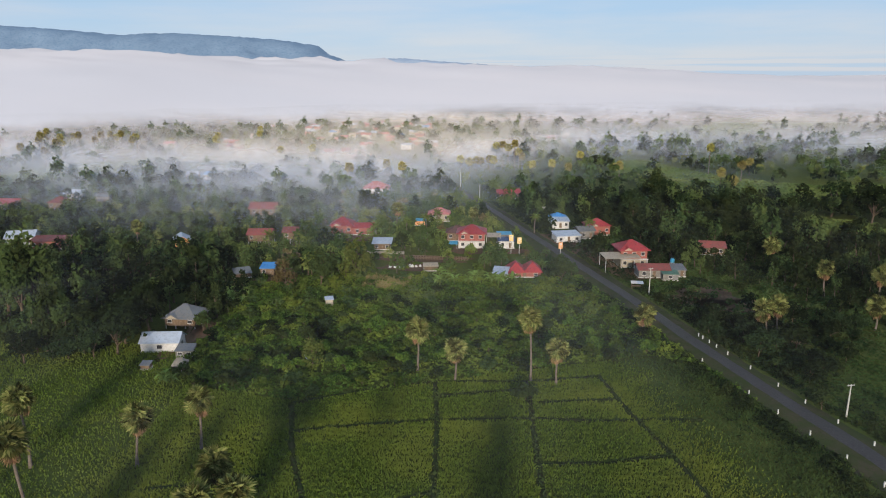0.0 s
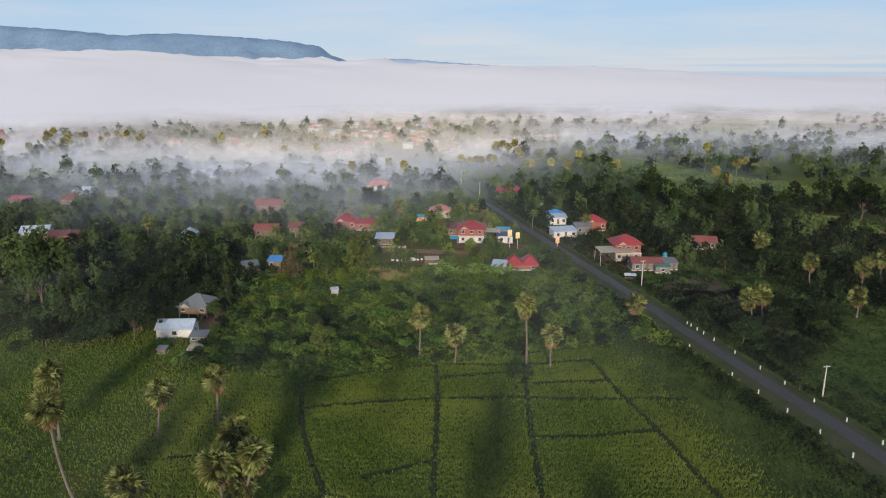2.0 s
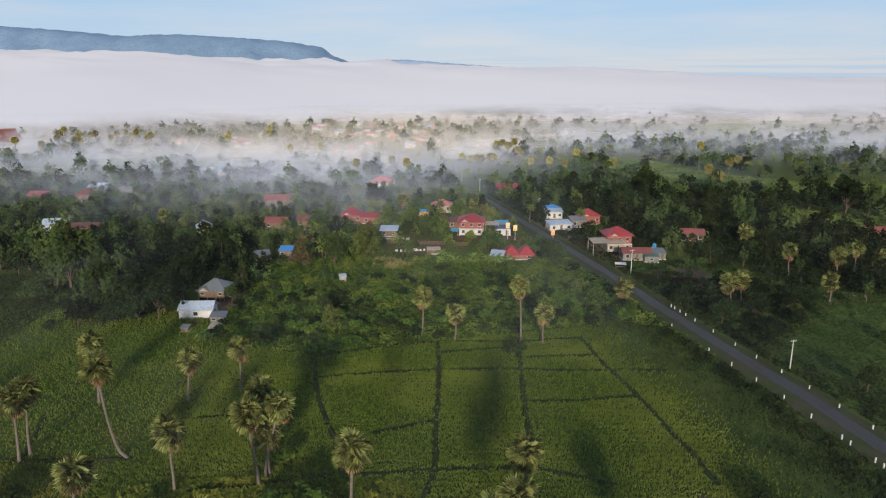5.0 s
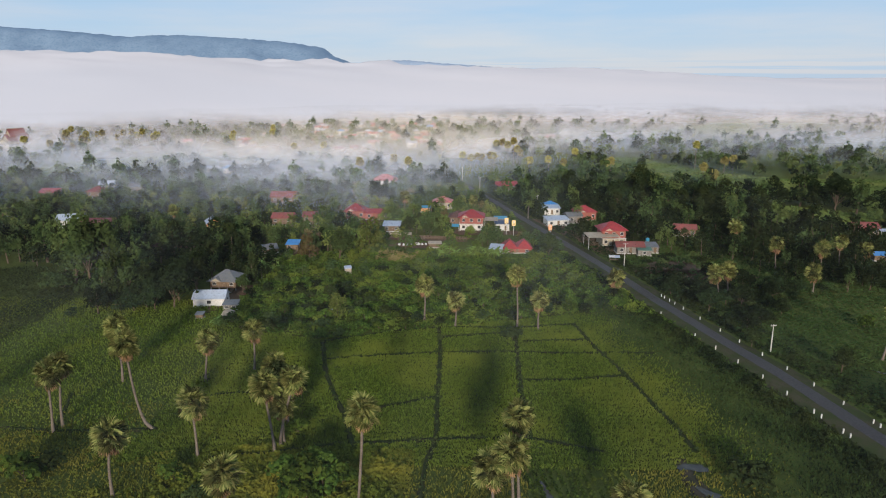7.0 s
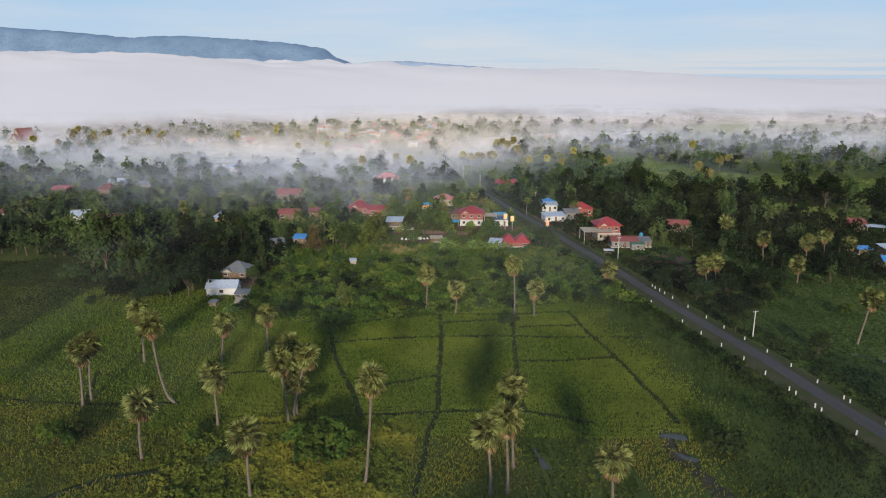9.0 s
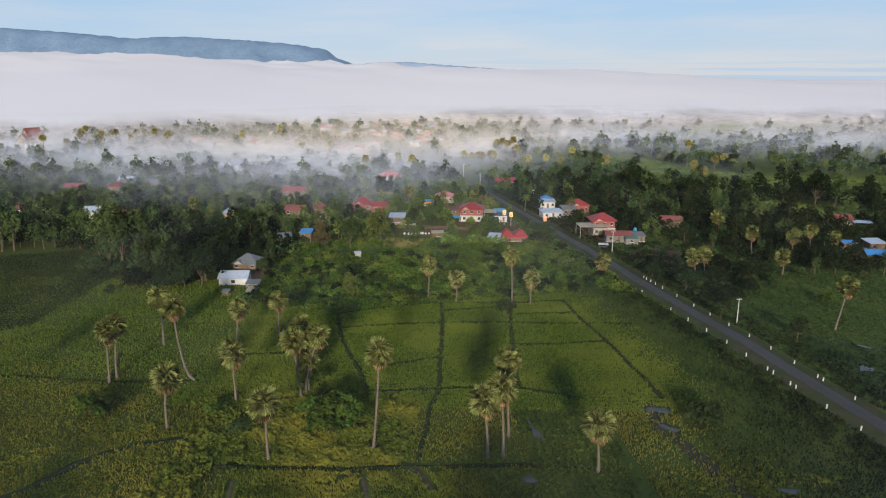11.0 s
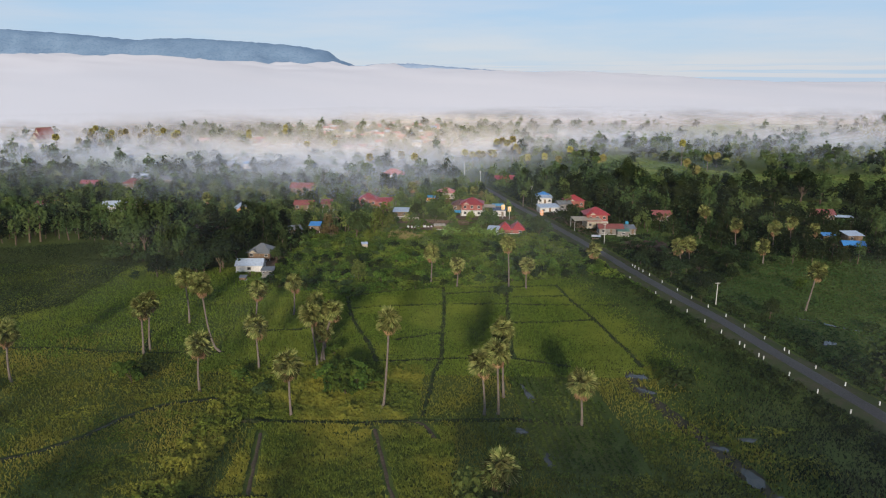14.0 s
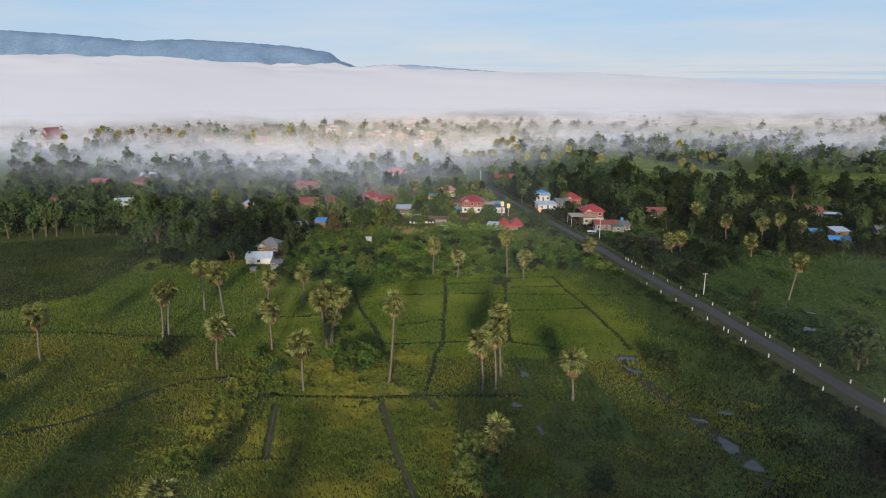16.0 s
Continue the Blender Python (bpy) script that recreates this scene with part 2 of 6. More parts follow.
def maths(nt, op, one, two):
    n = nt.nodes.new("ShaderNodeMath")
    n.operation = op
    for k, v in ((0, one), (1, two)):
        if isinstance(v, (int, float)):
            n.inputs[k].default_value = v
        else:
            nt.links.new(v, n.inputs[k])
    return n.outputs[0]


def mist_material(name, near, far, least, most, size, tint=(0.58, 0.62, 0.71), cover=0.60, drop=0.26, skew=0.35, floor=0.0):
    """Mist whose patches close up and thicken from y = near to y = far."""
    m, nt = nodes(name)
    c = nt.nodes.new("ShaderNodeTexCoord")
    sp = nt.nodes.new("ShaderNodeSeparateXYZ")
    nt.links.new(c.outputs["Object"], sp.inputs[0])
    reach = spread(nt, maths(nt, "SUBTRACT", sp.outputs["Y"], maths(nt, "MULTIPLY", maths(nt, "MAXIMUM", sp.outputs["X"], -60.0), skew)), near, far)
    n = grain(nt, 1.0 / size, 4.0, (1.0, 0.34, 1.4), 0.5)
    low = maths(nt, "SUBTRACT", cover, maths(nt, "MULTIPLY", reach, drop))
    patch = nt.nodes.new("ShaderNodeMapRange")
    patch.interpolation_type = "SMOOTHSTEP"
    nt.links.new(n, patch.inputs["Value"])
    nt.links.new(low, patch.inputs["From Min"])
    nt.links.new(maths(nt, "ADD", low, 0.30), patch.inputs["From Max"])
    strength = maths(nt, "ADD", maths(nt, "MULTIPLY", reach, most - least), least)
    mist_shader(nt, maths(nt, "ADD", maths(nt, "MULTIPLY", patch.outputs["Result"], strength), floor), tint)
    return m


def curtain_material():
    """Mist standing over the trees: torn upper rim, thin at the foot, one thick belt and a clearer stretch behind it."""
    m, nt = nodes("standing_mist")
    c = nt.nodes.new("ShaderNodeTexCoord")
    sp = nt.nodes.new("ShaderNodeSeparateXYZ")
    nt.links.new(c.outputs["Object"], sp.inputs[0])
    # the belt runs slantwise: farther off on both sides of the road
    east = maths(nt, "MAXIMUM", maths(nt, "MULTIPLY", maths(nt, "MAXIMUM", maths(nt, "ADD", sp.outputs["X"], 45.0), 0.0), -1.6), -200.0)
    west = maths(nt, "MULTIPLY", maths(nt, "MINIMUM", maths(nt, "ADD", sp.outputs["X"], 60.0), 0.0), 0.30)
    far = maths(nt, "ADD", sp.outputs["Y"], maths(nt, "ADD", east, west))
    belt = maths(nt, "MULTIPLY", spread(nt, far, 300, 395), spread(nt, far, 430, 560, 1.0, 0.0))
    broad = grain(nt, 1 / 95.0, 3.0, (1.0, 0.6, 0.8), 0.5)
    wisp = grain(nt, 1 / 30.0, 5.0, (1.0, 1.0, 1.5), 0.6)
    rim = maths(nt, "ADD", sp.outputs["Z"], maths(nt, "MULTIPLY", wisp, -26.0))
    body = maths(nt, "MULTIPLY", spread(nt, rim, -9.0, 10.0, 1.0, 0.0), spread(nt, sp.outputs["Z"], -0.5, 6.0, 0.35, 1.0))
    # warm sun glow over the village, painted through mist tint and thickness
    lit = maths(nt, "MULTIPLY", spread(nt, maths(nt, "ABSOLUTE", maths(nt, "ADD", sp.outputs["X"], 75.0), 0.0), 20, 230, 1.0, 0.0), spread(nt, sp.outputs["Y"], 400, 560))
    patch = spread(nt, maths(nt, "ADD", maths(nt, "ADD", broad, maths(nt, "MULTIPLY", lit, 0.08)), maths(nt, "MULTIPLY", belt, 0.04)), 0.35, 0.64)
    strength = maths(nt, "ADD", maths(nt, "MULTIPLY", spread(nt, far, 320, 520), 0.085), maths(nt, "MULTIPLY", belt, 0.30))
    ground = maths(nt, "ADD", maths(nt, "ADD", spread(nt, far, 200, 360, 0.0, 0.185), spread(nt, far, 450, 600, 0.0, -0.055)), maths(nt, "ADD", spread(nt, sp.outputs["Y"], 740, 940, 0.0, 0.30), spread(nt, sp.outputs["Y"], 460, 620, 0.0, 0.035)))
    alpha = maths(nt, "MULTIPLY", body, maths(nt, "ADD", maths(nt, "MULTIPLY", patch, strength), ground))
    # cool near and warmer far tint paint shade and sun into the mist
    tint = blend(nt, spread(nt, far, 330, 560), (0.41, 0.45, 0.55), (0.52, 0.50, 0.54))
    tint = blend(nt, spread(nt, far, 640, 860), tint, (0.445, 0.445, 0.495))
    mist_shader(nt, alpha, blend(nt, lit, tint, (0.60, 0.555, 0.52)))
    return m


def bank_material():
    m, nt = nodes("fog_bank")
    c = nt.nodes.new("ShaderNodeTexCoord")
    sp = nt.nodes.new("ShaderNodeSeparateXYZ")
    nt.links.new(c.outputs["Object"], sp.inputs[0])
    n = grain(nt, 1 / 120.0, 6.0, (0.8, 1, 1), 0.6)
    wob = maths(nt, "ADD", sp.outputs["Z"], maths(nt, "MULTIPLY", n, -34.0))
    mist_shader(nt, spread(nt, wob, -18.0, 5.0), blend(nt, spread(nt, grain(nt, 1 / 420.0, 4.0, (0.5, 1, 1)), 0.35, 0.65), (0.430, 0.446, 0.512), (0.465, 0.472, 0.530)))
    return m


M["bank"] = bank_material()

# ---- mesh helpers ----


def mesh_of(name, verts, faces, material):
    """A mesh from arrays: verts n x 3, faces m x 3 or m x 4."""
    verts, faces = np.asarray(verts, dtype=np.float32), np.asarray(faces, dtype=np.int32)
    me = bpy.data.meshes.new(name)
    k = faces.shape[1]
    me.vertices.add(len(verts))
    me.vertices.foreach_set("co", verts.ravel())
    me.loops.add(faces.size)
    me.loops.foreach_set("vertex_index", faces.ravel())
    me.polygons.add(len(faces))
    me.polygons.foreach_set("loop_start", np.arange(len(faces), dtype=np.int32) * k)
    me.polygons.foreach_set("loop_total", np.full(len(faces), k, dtype=np.int32))
    me.materials.append(material)
    me.update(calc_edges=True)
    me.validate()
    return me


def part(name, bm, material, parent, label=""):
    me = bpy.data.meshes.new(name)
    bm.to_mesh(me)
    bm.free()
    me.materials.append(material)
    return hang(new(name, me), parent, label)


def hang(ob, parent, label=""):
    ob.parent = parent
    if label:
        tagged(ob, label)
    return ob


def thing(name, label, category, m, group="", kind=""):
    ob = new(name)
    ob.empty_display_size = 0.3
    ob.matrix_basis = m
    return tagged(ob, label, category, group, kind)


def box(bm, x0, y0, z0, x1, y1, z1, bevel=0.0):
    r = bmesh.ops.create_cube(bm, size=1.0, matrix=Matrix.LocRotScale(((x0 + x1) / 2, (y0 + y1) / 2, (z0 + z1) / 2), None, (x1 - x0, y1 - y0, z1 - z0)))
    if bevel:
        es = {ed for v in r["verts"] for ed in v.link_edges}
        bmesh.ops.bevel(bm, geom=list(es), offset=bevel, segments=1, affect="EDGES")
    return bm


def boxed(*dims, bevel=0.0):
    return box(bmesh.new(), *dims, bevel=bevel)


def tube(points, radii, sides=7):
    """A tapered tube along points; arrays of vertices and quads, ends closed to a point."""
    P = np.asarray(points, dtype=float)
    V, F = [], []
    for i, (p, r) in enumerate(zip(P, radii)):
        d = P[min(i + 1, len(P) - 1)] - P[max(i - 1, 0)]
        d /= np.linalg.norm(d) + 1e-9
        u = np.cross(d, (0.3, 1.0, 0.1))
        u /= np.linalg.norm(u)
        w = np.cross(d, u)
        for k in range(sides):
            an = 2 * math.pi * k / sides
            V.append(p + r * (math.cos(an) * u + math.sin(an) * w))
    for i in range(len(P) - 1):
        for k in range(sides):
            k2 = (k + 1) % sides
            F.append((i * sides + k, i * sides + k2, (i + 1) * sides + k2, (i + 1) * sides + k))
    return np.array(V), np.array(F)


def joined(pieces):
    V, F, n = [], [], 0
    for v, fc in pieces:
        V.append(v)
        F.append(fc + n)
        n += len(v)
    return np.concatenate(V), np.concatenate(F)


def cards(C, N, size, rng, aspect=1.6):
    """Leaf-shaped quads at C, facing N, with a random turn in their plane; each slightly cupped."""
    n = len(C)
    N = N / (np.linalg.norm(N, axis=1)[:, None] + 1e-9)
    r = rng.normal(size=(n, 3))
    U = np.cross(N, r)
    U /= np.linalg.norm(U, axis=1)[:, None] + 1e-9
    W = np.cross(N, U)
    s = np.asarray(size).reshape(-1, 1) * np.ones((n, 1))
    a, b = U * s * aspect * 0.5, W * s * 0.5
    V = np.stack([C - a, C - b + N * s * 0.12, C + a, C + b + N * s * 0.12], axis=1).reshape(-1, 3)
    F = np.arange(n * 4).reshape(n, 4)
    return V, F

# ---- the lie of the land ----


def grid_mesh(name, xs, ys, height, material):
    X, Y = np.meshgrid(xs, ys)
    Z = height(X, Y)
    V = np.stack([X, Y, Z], axis=2).reshape(-1, 3)
    w = len(xs)
    i = np.arange((len(ys) - 1) * (w - 1))
    o = i // (w - 1) * w + i % (w - 1)
    return mesh_of(name, V, np.stack([o, o + 1, o + 1 + w, o + w], axis=1), material)


def waves(X, Y, size, seed):
    """Cheap smooth noise in -1..1 from turned sine waves."""
    r = np.random.default_rng(seed)
    Z = np.zeros_like(X, dtype=float)
    for k in range(7):
        an, ph, f = r.uniform(0, 6.28), r.uniform(0, 6.28), (2 * math.pi / size) * 1.45 ** k
        Z += 0.72 ** k * np.sin(f * (X * math.cos(an) + Y * math.sin(an)) + ph + 1.5 * np.sin(f * 0.6 * (X * math.sin(an) - Y * math.cos(an)) + 2 * ph))
    return Z / 2.3


def stretch_axis(lo, hi, mid0, mid1, fine, coarse):
    a = np.arange(mid0, mid1, fine)
    left = mid0 - np.geomspace(fine, mid0 - lo, coarse)[::-1]
    right = mid1 + np.geomspace(fine, hi - mid1, coarse)
    return np.concatenate([left, a, right])


def land(X, Y):
    return 0.12 * waves(X, Y, 23.0, 3) * np.clip((Y + 400) / 300, 0, 1)


xs = stretch_axis(-4200, 4200, -160, 160, 3.2, 40)
ys = stretch_axis(-1500, 4400, -60, 320, 3.2, 40)
ground = tagged(new("ground", grid_mesh("ground", xs, ys, lambda X, Y: land(X, Y) - 0.12, M["ground"])), "damp green grassland and dark soil reaching to the horizon", "ground", kind="structure")

# The road's middle line: x for a given y.
ROAD = [(-160, 131.0), (0, 92.0), (45, 81.3), (62, 77.4), (85, 72.4), (103, 68.8), (123, 63.4), (135, 60.4), (155, 55.5), (175, 51.2), (202, 44.8), (227, 38.2),
        (251, 32.2), (276, 25.6), (310, 17.4), (334, 10.6), (400, -8.0), (500, -38.0), (800, -125.0), (1300, -260.0)]


def road_x(y):
    return np.interp(y, [p[0] for p in ROAD], [p[1] - 0.7 for p in ROAD])


def strip(name, ys, offsets, heights, material, wob=0.0, seed=1):
    """A ribbon along the road: the given offsets across it, at the given heights."""
    r = np.random.default_rng(seed)
    V = []
    for y in ys:
        c, d = road_x(y), (road_x(y + 3) - road_x(y - 3)) / 6
        n = math.hypot(1, d)
        for k, (o, h) in enumerate(zip(offsets, heights)):
            j = wob * r.uniform(-1, 1) if k in (0, len(offsets) - 1) else 0
            V.append((c + (o + j) / n, y - d * (o + j) / n, h))
    w = len(offsets)
    F = [(i * w + k, i * w + k + 1, (i + 1) * w + k + 1, (i + 1) * w + k) for i in range(len(ys) - 1) for k in range(w - 1)]
    return mesh_of(name, V, F, material)


ry = np.concatenate([np.arange(-150, 340, 3.0), np.arange(340, 1250, 15.0)])
tagged(new("verge", strip("verge", ry, (-6.3, -4.2, -2.7, 2.6, 4.0, 6.0), (-0.3, 0.14, 0.28, 0.28, 0.14, -0.3), M["verge"], 0.7, 4)), "worn earth and grass verge of the raised road", "road verge", kind="structure")
tagged(new("road", strip("road", ry, (-1.18, -1.02, -0.35, 0.45, 1.25, 1.95, 2.12), (0.28, 0.33, 0.36, 0.38, 0.36, 0.33, 0.28), M["asphalt"], 0.14, 5)), "narrow grey asphalt village road with worn edges", "road", kind="structure")


def ridge(points, width, height, seed):
    """An earth bund along points: a low uneven ridge."""
    r = np.random.default_rng(seed)
    P = []
    for (x0, y0), (x1, y1) in zip(points, points[1:]):
        n = max(2, int(math.hypot(x1 - x0, y1 - y0) / 1.5))
        P += [(x0 + (x1 - x0) * k / n, y0 + (y1 - y0) * k / n) for k in range(n)]
    P.append(points[-1])
    P = np.array(P) + r.normal(0, 0.08, (len(P), 2))
    D = np.gradient(P, axis=0)
    N = np.stack([-D[:, 1], D[:, 0]], axis=1) / (np.linalg.norm(D, axis=1)[:, None] + 1e-9)
    V = []
    for p, n in zip(P, N):
        w, h = width * r.uniform(0.8, 1.25), height * r.uniform(0.7, 1.2)
        for s, z in ((-1, -0.25), (-0.5, h), (0.5, h), (1, -0.25)):
            V.append((p[0] + n[0] * s * w, p[1] + n[1] * s * w, z))
    F = [(i * 4 + k, i * 4 + k + 1, i * 4 + k + 5, i * 4 + k + 4) for i in range(len(P) - 1) for k in range(3)]
    return mesh_of("field_bund", V, F, M["bund"])


BUNDS = {
    "upper": [(-32, 120), (-25, 123), (-16.5, 127), (-5, 130), (13, 130), (29.4, 133)],
    "middle": [(-5, 130), (-4.1, 112.5), (-4, 96), (-3.6, 76), (-5, 66), (-6, 48)],
    "cross": [(-29.5, 109), (-16.6, 111.7), (-4.3, 113.6), (14, 114.5), (26, 113.8), (45, 114.8)],
    "tree": [(14, 129), (13.5, 114.5), (12.9, 99.4), (12.5, 76)],
    "west": [(-32.4, 119), (-29, 104.6), (-25.4, 93.7), (-20.9, 83), (-18, 73)],
    "low": [(-18, 73), (-3, 75), (12.5, 76), (24.8, 71.6)],
    "short": [(-15, 86.2), (-4.1, 91.2)],
    "east": [(12.9, 99.1), (24, 99.8), (31.7, 101.6), (35.6, 102.4)],
    "slant": [(29.4, 133.3), (32, 117.4), (35.6, 102.4), (37.7, 90), (39.1, 82.3), (40.5, 72)],
    "palms": [(-48, 91), (-40, 92.6), (-31, 95)],
    "grove": [(-41, 68), (-31.7, 69.6), (-20, 73)],
    "north": [(-4, 123.5), (13, 126.6)],
    "step": [(15.5, 120.8), (30, 122.5)],
    "far_west": [(-125, 77), (-93, 78), (-71.5, 75.7), (-54, 77)],
    "front": [(-48, 45.6), (-40, 45.4), (-20.7, 44.4), (-12, 45.8), (10.5, 47.4), (24, 46)],
    "near": [(-47, 21.6), (-37, 21), (-28, 21.8)],
    "side": [(-77, 91), (-72, 76)],
}
for k, (key, line) in enumerate(BUNDS.items()):
    tagged(new("field_bund", ridge(line, 0.55, 0.22, 40 + k)), "low dark earth bund between green paddy fields", "field bund", "bunds", "structure")

# Bare tracks and the muddy stream bed, sunk between the crops.
TRACKS = {
    "a": [(-34.6, 41), (-32.7, 31), (-31, 22)],
    "b": [(-14.4, 43), (-11.8, 33), (-9.8, 25), (-5.5, 12)],
    "c": [(-8, 46.7), (-5.5, 45), (-3.3, 40)],
}
for k, line in enumerate(TRACKS.values()):
    track = new("field_track", ridge(line, 0.42, 0.03, 70 + k))
    track.data.materials[0] = M["track"]
    tagged(track, "narrow bare track trodden through the crop", "track", "tracks", "structure")


def pool(x, y, rx, ry_, turn, seed):
    """A puddle: one flat sheet with an uneven shore, just above the soil."""
    r = np.random.default_rng(seed)
    ph = r.uniform(0, 6.28, 3)
    V = [(0, 0, 0)]
    for k in range(28):
        an = 2 * math.pi * k / 28
        q = 1 + 0.22 * math.sin(2 * an + ph[0]) + 0.16 * math.sin(3 * an + ph[1]) + 0.1 * math.sin(5 * an + ph[2])
        V.append((q * rx * math.cos(an), q * ry_ * math.sin(an), 0))
    F = [(0, 1 + k, 1 + (k + 1) % 28) for k in range(28)]
    ob = new("puddle", mesh_of("puddle", V, F, M["water"]))
    ob.matrix_basis = pose(x, y, 0.06, 0, 0, turn)
    return tagged(ob, "shallow muddy puddle reflecting the pale sky", "puddle", "puddles", "structure")


POOLS = [(38.5, 67.2, 2.2, 1.3, 0), (38.4, 60.3, 1.8, 1.0, -40), (51.2, 41.4, 1.6, 0.7, 10), (47.3, 29.3, 1.4, 2.6, 20), (49.0, 23.0, 1.2, 2.0, 10), (45.5, 38.3, 1.4, 0.8, 0),
         (88.8, 88.1, 2.2, 1.1, 30), (11.9, 43.1, 1.2, 0.9, 0), (15.8, 33.5, 0.9, 2.0, 10), (14.4, 58.0, 0.6, 4.4, 12), (95.5, 101, 0.6, 6.5, 50)]
for k, p in enumerate(POOLS):
    pool(*p, 90 + k)
MUD = [(36.6, 70), (37.4, 60), (41.3, 49), (44.5, 39), (47.4, 30), (48.8, 21), (50, 12)]
mud = new("mud_patch", ridge(MUD, 1.8, -0.02, 68))
mud.data.materials[0] = M["mud"]
tagged(mud, "wet brown mud along the sunken field edge", "mud", kind="structure")
stream = [(-80, 27.7), (-70.7, 32.6), (-65.2, 38.4), (-61.9, 45.3), (-56.2, 51), (-46.5, 54)]
tagged(new("stream_bank", ridge(stream, 1.1, 0.05, 66)), "dark muddy bank of a narrow field stream", "stream bank", kind="structure")
tagged(new("stream", ridge(stream, 0.2, 0.08, 67)), "thin muddy stream winding through the field", "stream", kind="structure").data.materials[0] = M["water"]


def yard(x, y, rx, ry_, turn, seed):
    ob = pool(x, y, rx, ry_, turn, seed)
    ob.name, ob.data.name = "yard", "yard"
    ob.data.materials[0] = M["yard"]
    ob.location.z = 0.05
    tagged(ob, "bare reddish earth yard beside the houses", "yard", "yards", "structure")


YARDS = [(50, 232, 8, 14, 20), (56, 210, 9, 6, 0), (-65, 155, 3.5, 12, -8), (-48, 233, 14, 4, 3), (-14, 228, 22, 3.5, -5), (70, 187, 12, 8, -10), (78, 180, 14, 6, -15),
         (-59, 207, 5, 10, 0), (-104, 216, 18, 5, 5), (8, 240, 14, 6, 0), (36, 258, 9, 12, 15), (-16, 217, 12, 4, 0), (-46, 258, 12, 6, 0), (148, 190, 9, 12, 0)]
for k, p in enumerate(YARDS):
    yard(*p, 120 + k)

# ---- mountains, fog and mist ----


def ridge_wall(name, y, x0, x1, tops, depth, seed, label, material):
    """A wooded mountain: a crest line that falls to the plain on both sides, cut by gullies."""
    xs = np.linspace(x0, x1, 150)
    crest = np.interp(xs, [t[0] for t in tops], [t[1] for t in tops])
    rows = 14

    def height(X, Y):
        c = np.interp(X, xs, crest)
        s = np.clip(1 - np.abs(Y - y) / depth, 0, 1)
        s = np.where(Y > y, 1, s)
        steep = np.clip(s * 1.25, 0, 1) ** 0.8
        return c * steep * (1 - (1 - s) * 0.25 * (1 + waves(X, Y, 260, seed))) + 4 * waves(X, Y, 60, seed + 1) * s - 5

    me = grid_mesh(name, xs, np.linspace(y - depth, y + 60, rows), height, material)
    return tagged(new(name, me), label, "mountain", kind="structure")


# the blue haze of distance is painted into both slope colours
M["mountain"] = surface("haze_tinted_slope", (0.200, 0.278, 0.375), (0.175, 0.250, 0.345), (0.135, 0.210, 0.305), 0.012, 0.09, 1.0, 0.0)
M["far_mountain"] = surface("far_haze_tinted_slope", (0.30, 0.37, 0.48), (0.28, 0.35, 0.46), (0.32, 0.39, 0.49), 0.004, 0.05, 1.0, 0.0)
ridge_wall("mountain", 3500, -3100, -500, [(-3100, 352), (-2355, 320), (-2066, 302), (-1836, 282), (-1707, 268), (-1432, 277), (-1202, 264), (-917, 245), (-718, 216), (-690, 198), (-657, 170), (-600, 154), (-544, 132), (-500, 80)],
           700, 11, "long flat-topped wooded mountain with blue distance haze in its colour", M["mountain"])
ridge_wall("mountain", 4150, -660, 330, [(-660, 100), (-600, 162), (-500, 168), (-315, 168), (-111, 150), (162, 132), (330, 90)], 300, 17, "low far mountain ridge with pale blue haze in its colour", M["far_mountain"])


def bank_top(X, Y):
    """The fog bank's upper side: it climbs from the fields, domed and billowed, highest towards the mountain."""
    top = np.interp(X, (-2200, -1600, -900, -600, -240, 350, 830, 2400), (124, 118, 109, 102, 93, 78, 60, 56))
    edge = np.interp(X, (-900, -450, -330, -130, 150, 420, 670, 1200), (640, 800, 930, 1040, 1080, 1130, 1180, 1260)) - 200
    s = np.clip((Y - edge) / 900, 0, 1)
    billow = 9 * waves(X, 0.3 * Y, 300, 21) + 6 * waves(X, 0.4 * Y, 110, 23) + 4.5 * np.abs(waves(X, 0.6 * Y, 55, 25))
    return (top + billow * s * np.clip((top - 50) / 40, 0.12, 1)) * (1 - (1 - s) ** 2.2) - 14 * (s <= 0)


bank = new("fog_bank", grid_mesh("fog_bank", np.linspace(-2900, 2600, 140), np.concatenate([np.linspace(560, 1700, 90), np.linspace(1730, 3300, 50)]), bank_top, M["bank"]))
for f in bank.data.polygons:
    f.use_smooth = True
bank.visible_shadow = False
tagged(bank, "thick white morning fog bank lying over the plain", "fog bank", kind="structure")


def mist_layer(z, y0, y1, x0, x1, material, seed):
    me = grid_mesh("mist", np.linspace(x0, x1, 38), np.linspace(y0, y1, 38), lambda X, Y: z + 1.6 * waves(X, Y, 130, seed), material)
    for f in me.polygons:
        f.use_smooth = True
    ob = new("mist", me)
    ob.visible_shadow = False
    return tagged(ob, "thin drifting veil of pale morning mist", "mist", "mist veils", "structure")


M["mist"] = mist_material("village_mist", 480, 1000, 0.0, 0.05, 160, tint=(0.45, 0.45, 0.50), cover=0.50, skew=0.6)
M["veil"] = mist_material("field_mist", 0, 200, 0.022, 0.018, 55, cover=0.47, drop=0.0, skew=0.0, floor=0.0035)
for k, z in enumerate((7.0, 15.0, 24.0)):
    mist_layer(z, 190, 1500, -1100, 1200, M["mist"], 30 + k)
for k, z in enumerate((11.0, 21.0)):
    mist_layer(z, -700, 700, -900, 900, M["veil"], 50 + k)

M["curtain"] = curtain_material()


